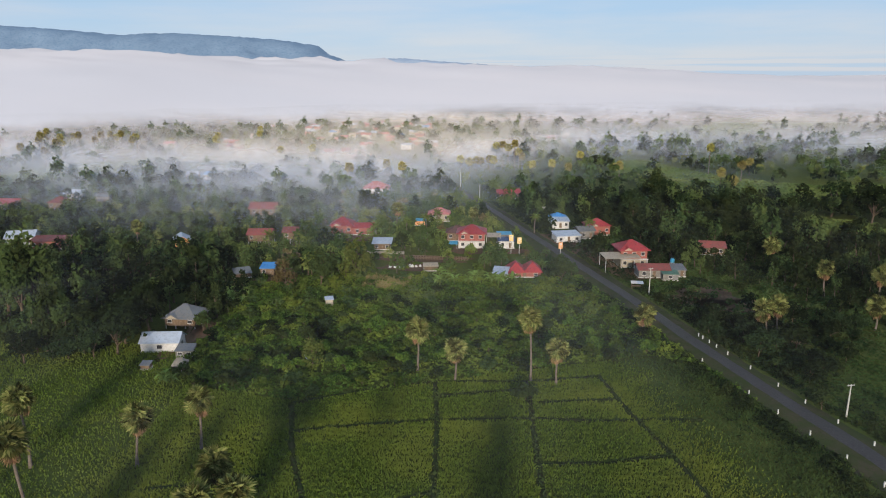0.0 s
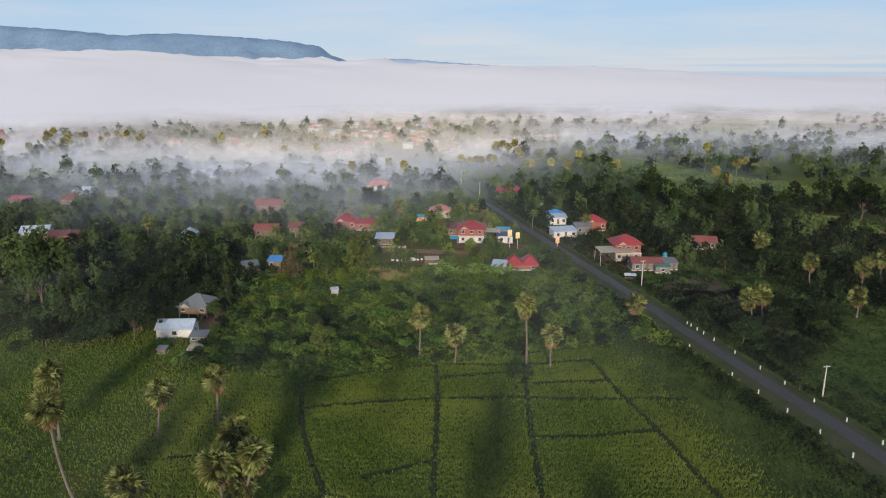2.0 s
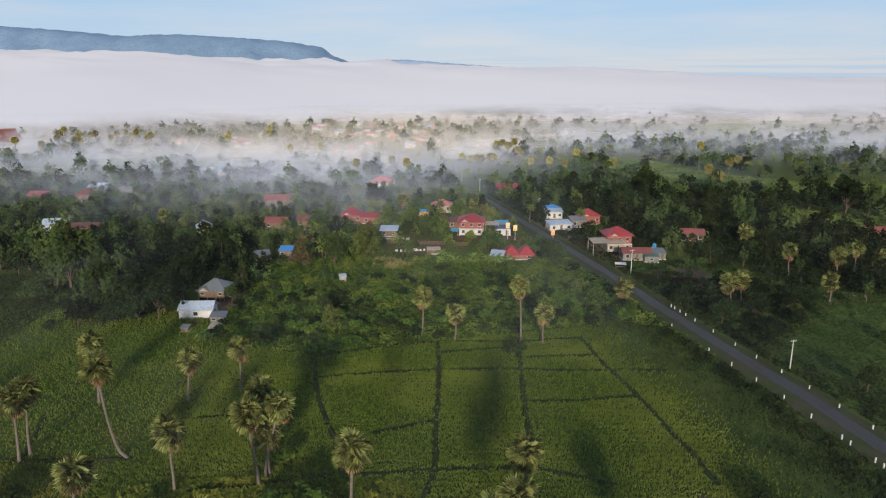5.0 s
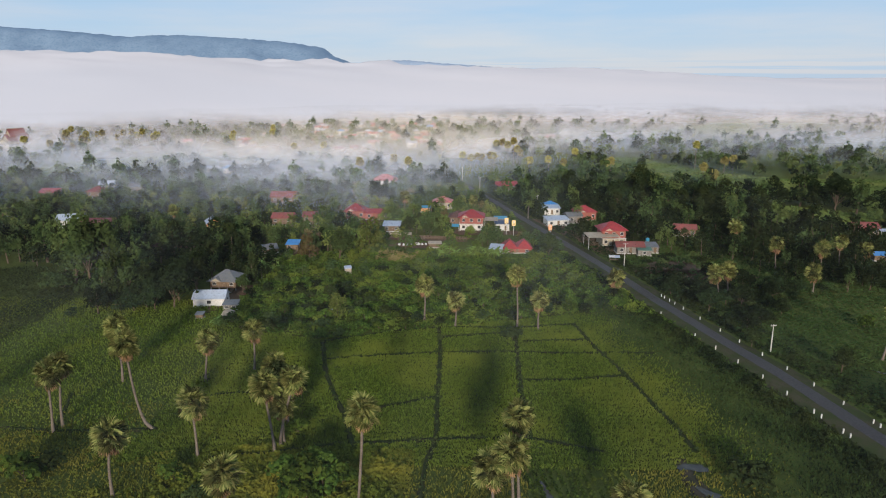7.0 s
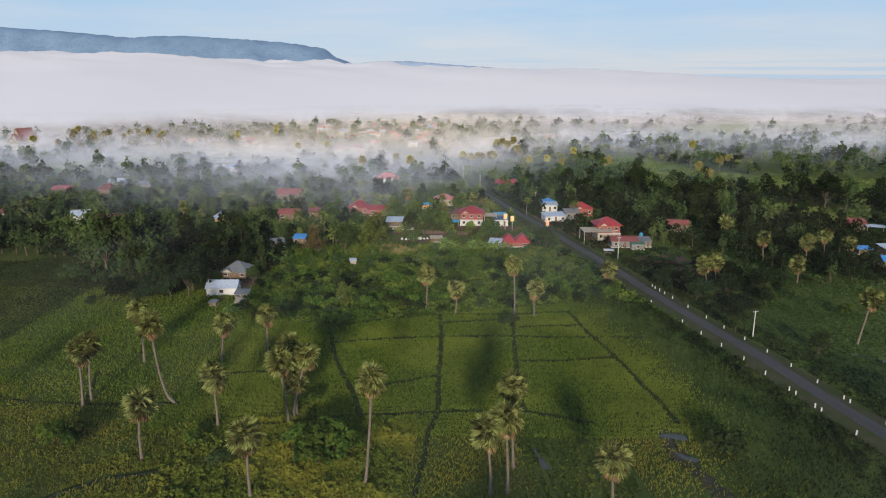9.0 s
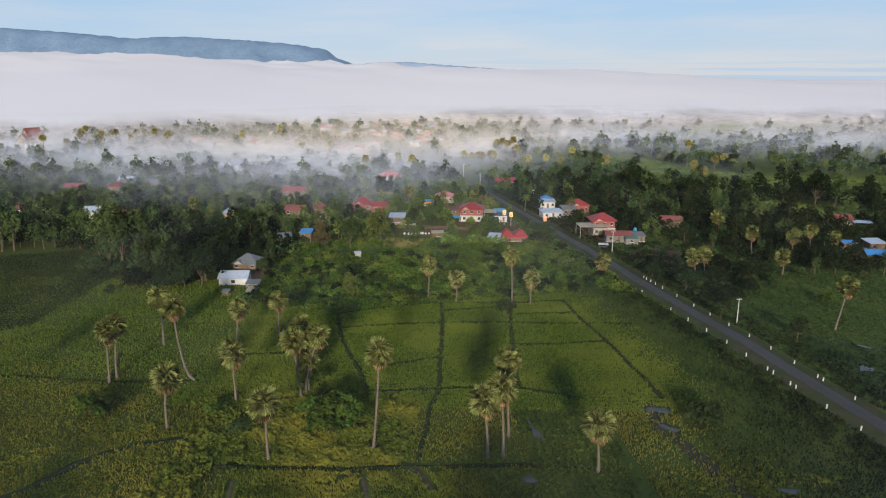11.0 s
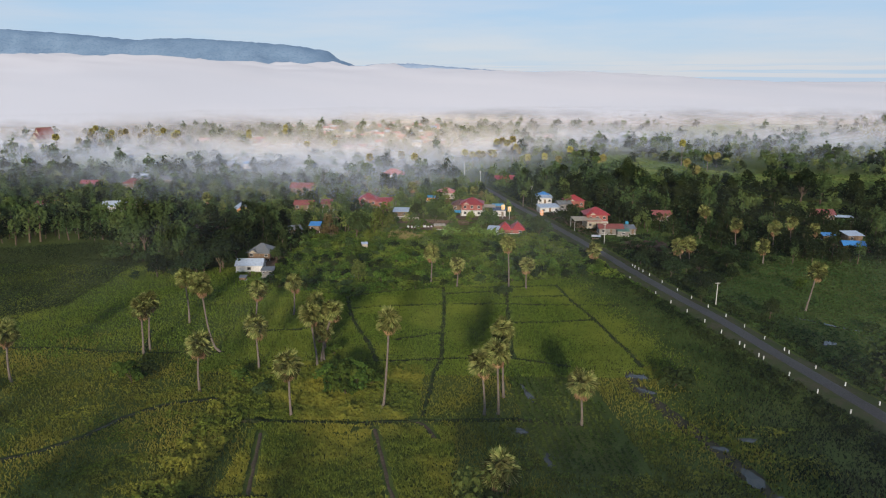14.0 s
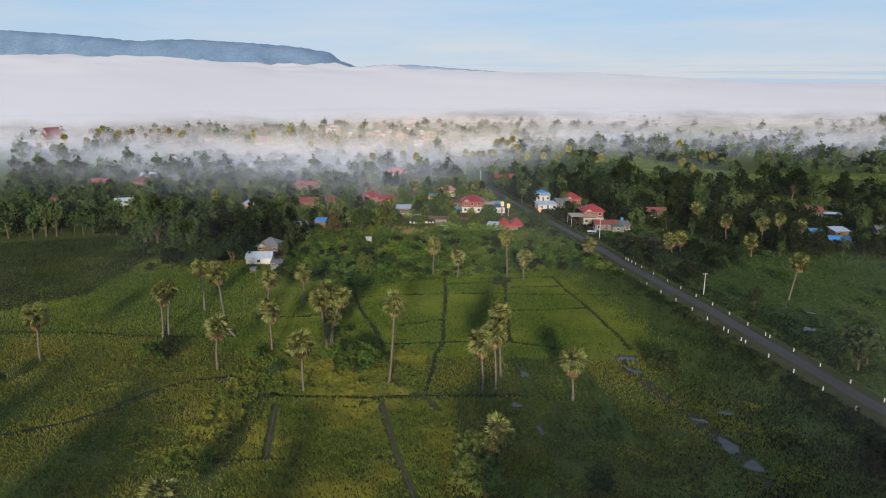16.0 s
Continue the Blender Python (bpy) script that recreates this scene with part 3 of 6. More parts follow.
def mist_curtain(y, x0, x1, h, seed):
    """Mist standing in one long gently bowed sheet."""
    X, T = np.meshgrid(np.linspace(x0, x1, 50), np.linspace(0, 1, 5))
    V = np.stack([X, y + 9 * waves(X, 0 * X, 160, seed) + 5 * T, T * h], axis=2).reshape(-1, 3)
    i = np.arange(4 * 49)
    o = i // 49 * 50 + i % 49
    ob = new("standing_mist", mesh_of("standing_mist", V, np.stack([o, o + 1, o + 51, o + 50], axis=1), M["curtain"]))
    for f in ob.data.polygons:
        f.use_smooth = True
    ob.visible_shadow = False
    tagged(ob, "bluish white morning mist standing among the trees", "mist", "mist veils", "structure")


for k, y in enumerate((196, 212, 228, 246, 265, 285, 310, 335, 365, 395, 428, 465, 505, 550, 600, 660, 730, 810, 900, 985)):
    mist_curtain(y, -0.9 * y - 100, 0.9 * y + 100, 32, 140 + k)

# thin haze between the houses and trees of the village; dark blue tint paints its shade
M["haze"] = mist_material("village_haze", 200, 350, 0.0, 0.06, 70, tint=(0.32, 0.38, 0.50), cover=0.40, drop=0.10, skew=0.5, floor=0.0)
for k, z in enumerate((5.0, 10.0)):
    mist_layer(z, 150, 420, -420, 330, M["haze"], 60 + k)

# ---- houses ----
OCCUPIED = []


def prism(w, d, z0, z1, along="x", over=0.0):
    """A gable roof's solid: eaves at z0, ridge at z1, ridge along x or y."""
    bm = bmesh.new()
    a, b = w / 2 + over, d / 2 + over
    t = 0.10
    if along == "x":
        prof = [(-b, z0), (0, z1), (b, z0), (b, z0 - t), (0, z1 - t), (-b, z0 - t)]
        ends = [[bm.verts.new((s * a, p, z)) for p, z in prof] for s in (-1, 1)]
    else:
        prof = [(-a, z0), (0, z1), (a, z0), (a, z0 - t), (0, z1 - t), (-a, z0 - t)]
        ends = [[bm.verts.new((p, s * b, z)) for p, z in prof] for s in (-1, 1)]
    n = len(prof)
    for k in range(n):
        bm.faces.new((ends[0][k], ends[0][(k + 1) % n], ends[1][(k + 1) % n], ends[1][k]))
    bm.faces.new(ends[0][::-1])
    bm.faces.new(ends[1])
    bmesh.ops.recalc_face_normals(bm, faces=bm.faces)
    return bm


def hip(w, d, z0, z1, over, lift=0.0):
    """A hipped roof, closed below, with flared eaves."""
    bm = bmesh.new()
    a, b = w / 2 + over, d / 2 + over
    r = max(a - b, 0.6)
    low = [bm.verts.new((x * a, y * b, z0 - 0.12)) for x, y in ((-1, -1), (1, -1), (1, 1), (-1, 1))]
    edge = [bm.verts.new((x * a, y * b, z0)) for x, y in ((-1, -1), (1, -1), (1, 1), (-1, 1))]
    k = 0.62
    mid = [bm.verts.new((x * (r + (a - r) * (1 - k)) if abs(x) else 0, y * b * (1 - k), z0 + (z1 - z0) * k + lift)) for x, y in ((-1, -1), (1, -1), (1, 1), (-1, 1))]
    top = [bm.verts.new((s * r, 0, z1)) for s in (-1, 1)]
    bm.faces.new(low[::-1])
    for i in range(4):
        j = (i + 1) % 4
        bm.faces.new((low[i], low[j], edge[j], edge[i]))
        bm.faces.new((edge[i], edge[j], mid[j], mid[i]))
    bm.faces.new((mid[0], mid[1], top[1], top[0]))
    bm.faces.new((mid[2], mid[3], top[0], top[1]))
    bm.faces.new((mid[1], mid[2], top[1]))
    bm.faces.new((mid[3], mid[0], top[0]))
    bmesh.ops.recalc_face_normals(bm, faces=bm.faces)
    return bm


def pent(w, d, z0, z1, over):
    bm = bmesh.new()
    a, b = w / 2 + over, d / 2 + over
    up = [bm.verts.new((x * a, y * b, (z1 if y > 0 else z0))) for x, y in ((-1, -1), (1, -1), (1, 1), (-1, 1))]
    dn = [bm.verts.new((v.co.x, v.co.y, v.co.z - 0.09)) for v in up]
    bm.faces.new(up)
    bm.faces.new(dn[::-1])
    for i in range(4):
        j = (i + 1) % 4
        bm.faces.new((dn[i], dn[j], up[j], up[i]))
    return bm


def seams(ob, w, d, z0, z1, over, along, material):
    """The standing seams and ridge cap of a sheet roof, laid on the slope that faces the fields."""
    bm = boxed(-w / 2 - over, -0.16, z1 - 0.02, w / 2 + over, 0.16, z1 + 0.07) if along == "x" else boxed(-0.16, -d / 2 - over, z1 - 0.02, 0.16, d / 2 + over, z1 + 0.07)
    part("ridge_cap", bm, material, ob)


def window(house_ob, x, y, z, w, h, side=False):
    """A framed window set into the wall's face: frame, dark pane, sill."""
    g = part("window", boxed(-w / 2 - 0.07, -0.05, -h / 2 - 0.07, w / 2 + 0.07, 0.03, h / 2 + 0.07, bevel=0.015), M["white"], house_ob)
    g.matrix_basis = pose(x, y, z, 0, 0, 90 if side else 0)
    part("pane", boxed(-w / 2, -0.065, -h / 2, w / 2, -0.045, h / 2), M["dark"], g)
    part("sill", boxed(-w / 2 - 0.12, -0.14, -h / 2 - 0.13, w / 2 + 0.12, 0.0, -h / 2 - 0.07), M["white"], g)


def house(label, x, y, turn, w, d, h, roof, rise, roof_mat, wall_mat, stilts=0.0, over=0.6, dormer=False, along="x", storeys=1, lower=None, name="house", panes=3, door=True, lift=0.0):
    ob = thing(name, label, "house" if name == "house" else name.replace("_", " "), pose(x, y, 0, 0, 0, turn), "village houses")
    OCCUPIED.append((x, y, 0.5 * math.hypot(w, d) + 0.6))
    z0, z1 = stilts, stilts + h
    if stilts:
        nx, ny = max(2, round(w / 3) + 1), max(2, round(d / 3) + 1)
        for i in range(nx):
            for j in range(ny):
                px_, py_ = -w / 2 + 0.15 + (w - 0.3) * i / (nx - 1), -d / 2 + 0.15 + (d - 0.3) * j / (ny - 1)
                part("stilt", boxed(px_ - 0.11, py_ - 0.11, -0.2, px_ + 0.11, py_ + 0.11, z0), M["concrete"], ob)
        part("floor_slab", boxed(-w / 2 - 0.1, -d / 2 - 0.1, z0 - 0.18, w / 2 + 0.1, d / 2 + 0.1, z0), M["wood"], ob)
        bm = bmesh.new()
        for k in range(9):
            box(bm, w / 2 - 1.4, -d / 2 - 0.25 - 0.24 * (9 - k), z0 * k / 9 - 0.04, w / 2 - 0.3, -d / 2 - 0.25 - 0.24 * (8 - k), z0 * k / 9 + 0.04)
        part("stair", bm, M["wood"], ob)
    else:
        part("plinth", boxed(-w / 2 - 0.12, -d / 2 - 0.12, -0.25, w / 2 + 0.12, d / 2 + 0.12, 0.22, bevel=0.03), M["concrete"], ob)
    split = z0 + h / storeys
    if storeys == 2:
        part("lower_wall", boxed(-w / 2, -d / 2, z0, w / 2, d / 2, split - 0.12), lower or wall_mat, ob)
        part("balcony", boxed(-w / 2 - 0.2, -d / 2 - 1.1, split - 0.12, w / 2 + 0.1, d / 2 + 0.1, split + 0.06, bevel=0.03), M["white"], ob)
        for s in (-1, 0, 1):
            part("column", boxed(s * (w / 2 - 0.2) - 0.13, -d / 2 - 1.05, 0, s * (w / 2 - 0.2) + 0.13, -d / 2 - 0.79, split - 0.12), M["white"], ob)
        part("wall", boxed(-w / 2, -d / 2, split + 0.06, w / 2, d / 2, z1), wall_mat, ob)
    else:
        part("wall", boxed(-w / 2, -d / 2, z0, w / 2, d / 2, z1), wall_mat, ob)
    if roof == "hip":
        r = part("roof", hip(w, d, z1, z1 + rise, over, lift), roof_mat, ob)
        part("ridge_cap", boxed(-max(w / 2 - d / 2, 0.6) - 0.1, -0.13, z1 + rise - 0.05, max(w / 2 - d / 2, 0.6) + 0.1, 0.13, z1 + rise + 0.1, bevel=0.03), roof_mat, r)
    elif roof == "gable":
        r = part("roof", prism(w, d, z1 - 0.05, z1 + rise, along, over), roof_mat, ob)
        seams(r, w, d, z1, z1 + rise, over, along, roof_mat)
        a, b = (w / 2 - 0.02, d / 2 - 0.05) if along == "x" else (w / 2 - 0.05, d / 2 - 0.02)
        for s in (-1, 1):
            g = bmesh.new()
            tri = [(s * a, -b, z1 - 0.1), (s * a, b, z1 - 0.1), (s * a, 0, z1 + rise - 0.2)] if along == "x" else [(-a, s * b, z1 - 0.1), (a, s * b, z1 - 0.1), (0, s * b, z1 + rise - 0.2)]
            fc = g.faces.new([g.verts.new(v) for v in tri])
            ext = bmesh.ops.extrude_face_region(g, geom=[fc])
            mv = Vector((-s * 0.12, 0, 0)) if along == "x" else Vector((0, -s * 0.12, 0))
            bmesh.ops.translate(g, vec=mv, verts=[v for v in ext["geom"] if isinstance(v, bmesh.types.BMVert)])
            bmesh.ops.recalc_face_normals(g, faces=g.faces)
            part("gable", g, wall_mat, ob)
    elif roof == "twin":
        for s in (-1, 1):
            r = part("roof", hip(d, w / 2, z1, z1 + rise, over * 0.5), roof_mat, ob)
            r.matrix_basis = pose(s * w / 4, s * 0.15, 0, 0, 0, 90)
            part("ridge_cap", boxed(-max(d / 2 - w / 4, 0.6), -0.14, z1 + rise - 0.03, max(d / 2 - w / 4, 0.6), 0.14, z1 + rise + 0.08), roof_mat, r)
    else:
        part("roof", pent(w, d, z1 + 0.09, z1 + rise + 0.09, over), roof_mat, ob)
    if dormer:
        g = bmesh.new()
        zc, yb = z1 + 0.05, -d / 2 - over - 0.05
        for wd, ht, yo, mt in ((1.7, 1.15, 0.0, roof_mat), (1.35, 0.9, -0.06, M["cream"])):
            g = bmesh.new()
            fc = g.faces.new([g.verts.new(v) for v in ((-wd, yb + yo, zc), (wd, yb + yo, zc), (0, yb + yo, zc + ht))])
            ext = bmesh.ops.extrude_face_region(g, geom=[fc])
            bmesh.ops.translate(g, vec=Vector((0, 2.4 if mt is roof_mat else 0.2, 0)), verts=[v for v in ext["geom"] if isinstance(v, bmesh.types.BMVert)])
            bmesh.ops.recalc_face_normals(g, faces=g.faces)
            q = part("dormer" if mt is roof_mat else "dormer_face", g, mt, ob)
            q.location.x = -w / 2 + 2.2
    if panes:
        for s in range(storeys):
            zc = z0 + (s + 0.55) * h / storeys
            for k in range(panes):
                xk = -w / 2 + w * (k + 0.5) / panes
                if door and s == 0 and k == panes // 2:
                    dr = part("door", boxed(xk - 0.5, -d / 2 - 0.05, z0 + 0.22 * (stilts == 0), xk + 0.5, -d / 2 + 0.02, z0 + min(2.25, h - 0.15), bevel=0.02), M["wood"], ob)
                    part("handle", boxed(xk + 0.34, -d / 2 - 0.11, z0 + 1.05, xk + 0.42, -d / 2 - 0.05, z0 + 1.2), M["concrete"], dr)
                else:
                    window(ob, xk, -d / 2 - 0.005, zc, min(1.1, w / panes * 0.5), min(1.1, h / storeys * 0.4))
            window(ob, w / 2 + 0.005, 0, zc, 1.0, min(1.0, h / storeys * 0.4), side=True)
    return ob


def canopy(label, x, y, turn, w, d, z, material):
    """A flat sheet roof on thin posts."""
    ob = thing("canopy", label, "canopy", pose(x, y, 0, 0, 0, turn), "canopies")
    OCCUPIED.append((x, y, 0.5 * math.hypot(w, d)))
    part("roof", pent(w, d, z - 0.25, z + 0.2, 0.2), material, ob)
    for sx in (-1, 1):
        for sy in (-1, 1):
            part("post", boxed(sx * w / 2 - 0.07, sy * d / 2 - 0.07, -0.2, sx * w / 2 + 0.07, sy * d / 2 + 0.07, z - 0.3 + (0.4 if sy > 0 else 0)), M["concrete"], ob)


RED, ZN = M["red_roof"], M["zinc"]
# along the road, east side
house("two-storey coral villa with a red hipped roof beside the road", 57.2, 222, 4, 8.8, 8, 6.0, "hip", 2.6, RED, M["coral"], storeys=2, lower=M["cream"], dormer=True, over=0.9)
canopy("tan sheet carport roof beside the coral villa", 52.6, 216.6, 6, 11.5, 6.5, 4.7, M["tan_roof"])
house("low beige house with a red sheet roof beside the villa", 61, 208.8, 0, 9.5, 5.5, 2.7, "gable", 1.3, M["old_red"], M["grey_wall"], over=0.5)
house("small beige shed with a grey-green roof beside a villa", 69, 210, 0, 4.6, 5, 2.2, "pent", 0.7, M["grey_roof"], M["grey_wall"], panes=2, over=0.3, name="shed")
house("red-roofed coral house among trees behind the road", 55, 269, 10, 8.6, 8, 3.8, "hip", 2.4, RED, M["coral"], dormer=True)
house("white plastered house with a pale blue flat roof", 42, 281, 0, 7.0, 6.5, 3.0, "pent", 0.5, ZN, M["white"], over=0.45)
house("house with a bright blue hipped roof behind the white house", 42.5, 291, 0, 7.0, 6, 2.4, "hip", 1.7, M["blue_roof"], M["white"], panes=0)
house("low roadside shop with a pale zinc roof", 41, 256, 12, 9.5, 6, 2.5, "pent", 0.8, ZN, M["white"], over=0.4, name="shop")
house("grey-roofed side building next to the shop", 49, 262, 12, 6, 6, 3.2, "gable", 1.3, M["grey_roof"], M["grey_wall"], panes=2)
house("red roof half hidden in the trees", 90, 238, -8, 8, 6, 2.8, "gable", 1.6, M["old_red"], M["wood"])
# west side of the road
house("two-storey coral house with a red hipped roof and white ground floor", 4.5, 247.5, -2, 9.6, 8.6, 5.6, "hip", 2.5, RED, M["coral"], storeys=2, lower=M["white"], dormer=True, over=0.9)
canopy("pale flat canopy beside the coral house", 12.6, 247, -2, 5.2, 5, 4.3, M["tan_roof"])
house("small white shop with a dark blue roof by the road", 17.2, 245.5, 0, 5.6, 5, 3.0, "gable", 0.9, M["navy_roof"], M["white"], panes=2, over=0.4, name="shop")
house("lean-to with a turquoise sheet roof behind the shop", 16.8, 251.5, 0, 5.2, 4, 3.8, "pent", 0.3, M["teal"], M["grey_wall"], panes=0, over=0.2, name="shed")
house("house with two red gables close together behind banana plants", 20.5, 210, 0, 10.4, 7.5, 1.7, "twin", 2.7, RED, M["coral"], over=0.8)
house("small white lean-to with a pale blue zinc roof", 13.0, 206.5, -12, 4.6, 5, 1.8, "pent", 0.9, ZN, M["white"], panes=0, over=0.2, name="shed")
house("bright red-roofed house with a cream gable ornament", -47.5, 269, 3, 8.2, 8, 3.8, "hip", 2.6, RED, M["coral"], dormer=True, over=0.8)
house("long red-roofed wing joined beside the red house", -39.0, 268, 3, 8.6, 6, 2.9, "gable", 1.4, RED, M["coral"], panes=2, over=0.5)
house("low house with a patched pale blue roof and a raised terrace", -28.5, 243, 0, 5.6, 5, 2.4, "pent", 0.9, ZN, M["wood"], over=0.9)
house("weathered stilt house with a faded red roof", -75, 248.5, 2, 8.4, 7, 2.4, "gable", 1.6, M["old_red"], M["wood"], stilts=2.1)
house("small dark red stilt house behind a broad tree", -64.5, 252.5, 2, 5.0, 6, 2.4, "gable", 1.5, M["old_red"], M["wood"], stilts=2.0, panes=2)
house("tiny wooden stilt hut with a bright blue roof", -60.7, 206.5, 0, 4.2, 4, 1.9, "pent", 0.9, M["blue_roof"], M["wood"], stilts=1.1, over=0.35, panes=2, name="hut")
house("low dark hut with a sloping grey sheet roof", -69, 205.5, 25, 5.0, 4, 1.5, "pent", 1.0, M["grey_roof"], M["wood"], panes=0, over=0.3, name="hut")
house("wooden stilt house with a large grey tiled hip roof", -70.0, 163, -6, 8.0, 7.2, 1.9, "hip", 2.6, M["grey_roof"], M["wood"], stilts=0.9, over=0.7, dormer=True)
house("white shed with a pale zinc gable roof at the field's edge", -69.3, 147, 4, 8.6, 5, 2.3, "gable", 1.7, ZN, M["white"], over=0.35, panes=1, door=False, name="shed")
house("open grey lean-to joined to the white shed", -62.6, 143.6, 4, 3.8, 3, 1.3, "pent", 0.5, M["grey_roof"], M["grey_wall"], panes=2, door=False, over=0.25, name="shed")
house("little brown thatched hut below the white shed", -60.6, 135.2, 10, 2.6, 2.6, 1.4, "hip", 1.2, M["tan_roof"], M["wood"], panes=0, over=0.3, name="hut")
house("small blue-roofed shelter by the shed", -68.2, 135.5, 0, 1.9, 1.6, 1.0, "pent", 0.4, M["grey_roof"], M["wood"], panes=0, over=0.2, name="hut")
house("grey kiosk with a sloping zinc roof among the bushes", -36, 177.5, 15, 2.0, 1.8, 2.1, "pent", 0.4, ZN, M["cream"], panes=0, over=0.2, name="hut")
house("white-roofed house with an orange gable end", -104, 245, 24, 5.4, 7.5, 2.8, "gable", 1.8, ZN, M["orange"], along="y", panes=2)
house("house with a pale blue zinc roof among trees", -166, 247.5, 15, 9.5, 8, 3.3, "gable", 2.0, ZN, M["white"])
house("long low house with a faded red roof and orange wall", -152, 242.5, 3, 13, 5.5, 2.9, "pent", 1.0, M["old_red"], M["coral"], panes=5)
house("red-roofed stilt house in the mist", -190, 315, -5, 8.4, 7, 2.6, "hip", 2.4, M["old_red"], M["wood"], stilts=1.6)
house("pale-roofed house in the mist", -198, 342, 5, 8.5, 7, 3.8, "gable", 1.8, ZN, M["white"])
house("wide red-roofed house in the mist", -217, 320, 0, 11, 7, 2.8, "gable", 1.8, RED, M["wood"])
house("grey zinc barn in the mist", -178, 335, 0, 9, 6, 3.6, "gable", 1.4, M["grey_roof"], M["grey_wall"], name="shed")
house("broad stilt house with a red roof in the mist", -88, 300, 0, 11.5, 8, 2.6, "gable", 2.2, M["old_red"], M["wood"], stilts=2.0)
house("pink-roofed house hazy in the mist", -44.5, 360, 0, 13, 9, 4.2, "hip", 3.0, M["pink_roof"], M["white"], storeys=2)
house("red-roofed long house beyond the bend of the road", 25, 351, 8, 11.5, 6, 2.8, "gable", 1.9, RED, M["wood"])
house("brown-roofed house behind palms", -9, 294, 0, 9, 7, 3.4, "hip", 2.2, M["pink_roof"], M["cream"])
house("little shed with a blue tarpaulin roof", -17, 284, 0, 4.2, 3, 2.0, "pent", 0.5, M["teal"], M["orange"], panes=0, name="shed")
house("small white house with a blue roof in the misty meadow", -155, 415, 5, 6.2, 6, 3.6, "hip", 1.6, M["blue_roof"], M["white"])
house("small white barn in the misty meadow", -167, 420, 5, 7, 5, 3.0, "gable", 1.2, ZN, M["white"], name="shed")
house("old house with a dark brown tiled roof behind the coral house", -1.0, 258.5, 0, 7.6, 6.5, 3.2, "hip", 2.2, M["brown_roof"], M["wood"], over=0.7)
house("low shed with a dull green sheet roof beside the villa", 65.5, 205.0, -4, 4.6, 3, 2.0, "pent", 0.5, M["green_roof"], M["grey_wall"], panes=1, door=False, over=0.3, name="shed")
# the eastern hamlet
house("tan wooden hut with a grey zinc roof", 153.6, 199, 5, 5.6, 5, 2.6, "pent", 0.8, ZN, M["wood"], panes=2, name="hut")
house("hut with a bright blue sheet roof", 146, 184.5, -8, 7.0, 5, 2.0, "gable", 1.3, M["blue_roof"], M["wood"], panes=2, name="hut")
house("small open blue-roofed shelter in the hamlet", 145, 200, -8, 4.0, 3, 2.0, "pent", 0.6, M["blue_roof"], M["wood"], panes=0, name="hut")
house("red-roofed house half hidden by trees", 163, 242, -5, 9, 7, 3.0, "gable", 1.8, M["old_red"], M["wood"])
canopy("white zinc canopy at the hamlet's edge", 170, 236, -12, 7, 3, 2.8, ZN)
house("low grey shed at the field's edge", 176, 205, -10, 8, 5, 2.2, "gable", 1.0, M["grey_roof"], M["grey_wall"], name="shed")
# west, seen late
house("white house with blue shutters under a brown roof", -202, 253, 0, 9, 7, 3.0, "gable", 1.4, M["old_red"], M["white"])

canopy("bright blue tarpaulin shelter beside the coral house", -2.6, 243.5, 0, 3.2, 3, 2.2, M["teal"])


def water_tank(x, y, z):
    """A round blue plastic tank on a short stand."""
    ob = thing("water_tank", "round blue plastic water tank on a stand", "water tank", pose(x, y, 0))
    part("stand", boxed(-0.6, -0.6, -0.2, 0.6, 0.6, z), M["concrete"], ob)
    v, fc = tube([(0, 0, z), (0, 0, z + 0.1), (0, 0, z + 1.0), (0, 0, z + 1.25), (0, 0, z + 1.4)], (0.55, 0.7, 0.7, 0.45, 0.15), 12)
    hang(new("tank", mesh_of("tank", v, fc, M["teal"])), ob)
    v, fc = tube([(0, 0, z + 1.38), (0, 0, z + 1.48), (0, 0, z + 1.5)], (0.2, 0.2, 0.02), 10)
    hang(new("lid", mesh_of("lid", v, fc, M["navy_roof"])), ob)
    OCCUPIED.append((x, y, 1.2))


water_tank(69.5, 216, 2.4)


def stall(x, y):
    """A roadside table under a small white sheet."""
    ob = thing("market_stall", "small roadside stall under white and blue sheets", "market stall", pose(x, y, 0, 0, 0, -8))
    for sx in (-1.5, 1.5):
        for sy in (-0.7, 0.7):
            part("post", boxed(sx - 0.05, sy - 0.05, -0.15, sx + 0.05, sy + 0.05, 1.75), M["wood"], ob)
    part("table", boxed(-1.5, -0.6, 0.72, 1.5, 0.6, 0.8), M["wood"], ob)
    part("sheet", pent(1.7, 1.8, 1.75, 2.0, 0.1), M["white"], ob).location.x = -0.85
    part("sheet", pent(1.5, 1.8, 1.75, 2.0, 0.1), M["zinc"], ob).location.x = 0.95
    OCCUPIED.append((x, y, 2.0))


stall(53.0, 195.5)

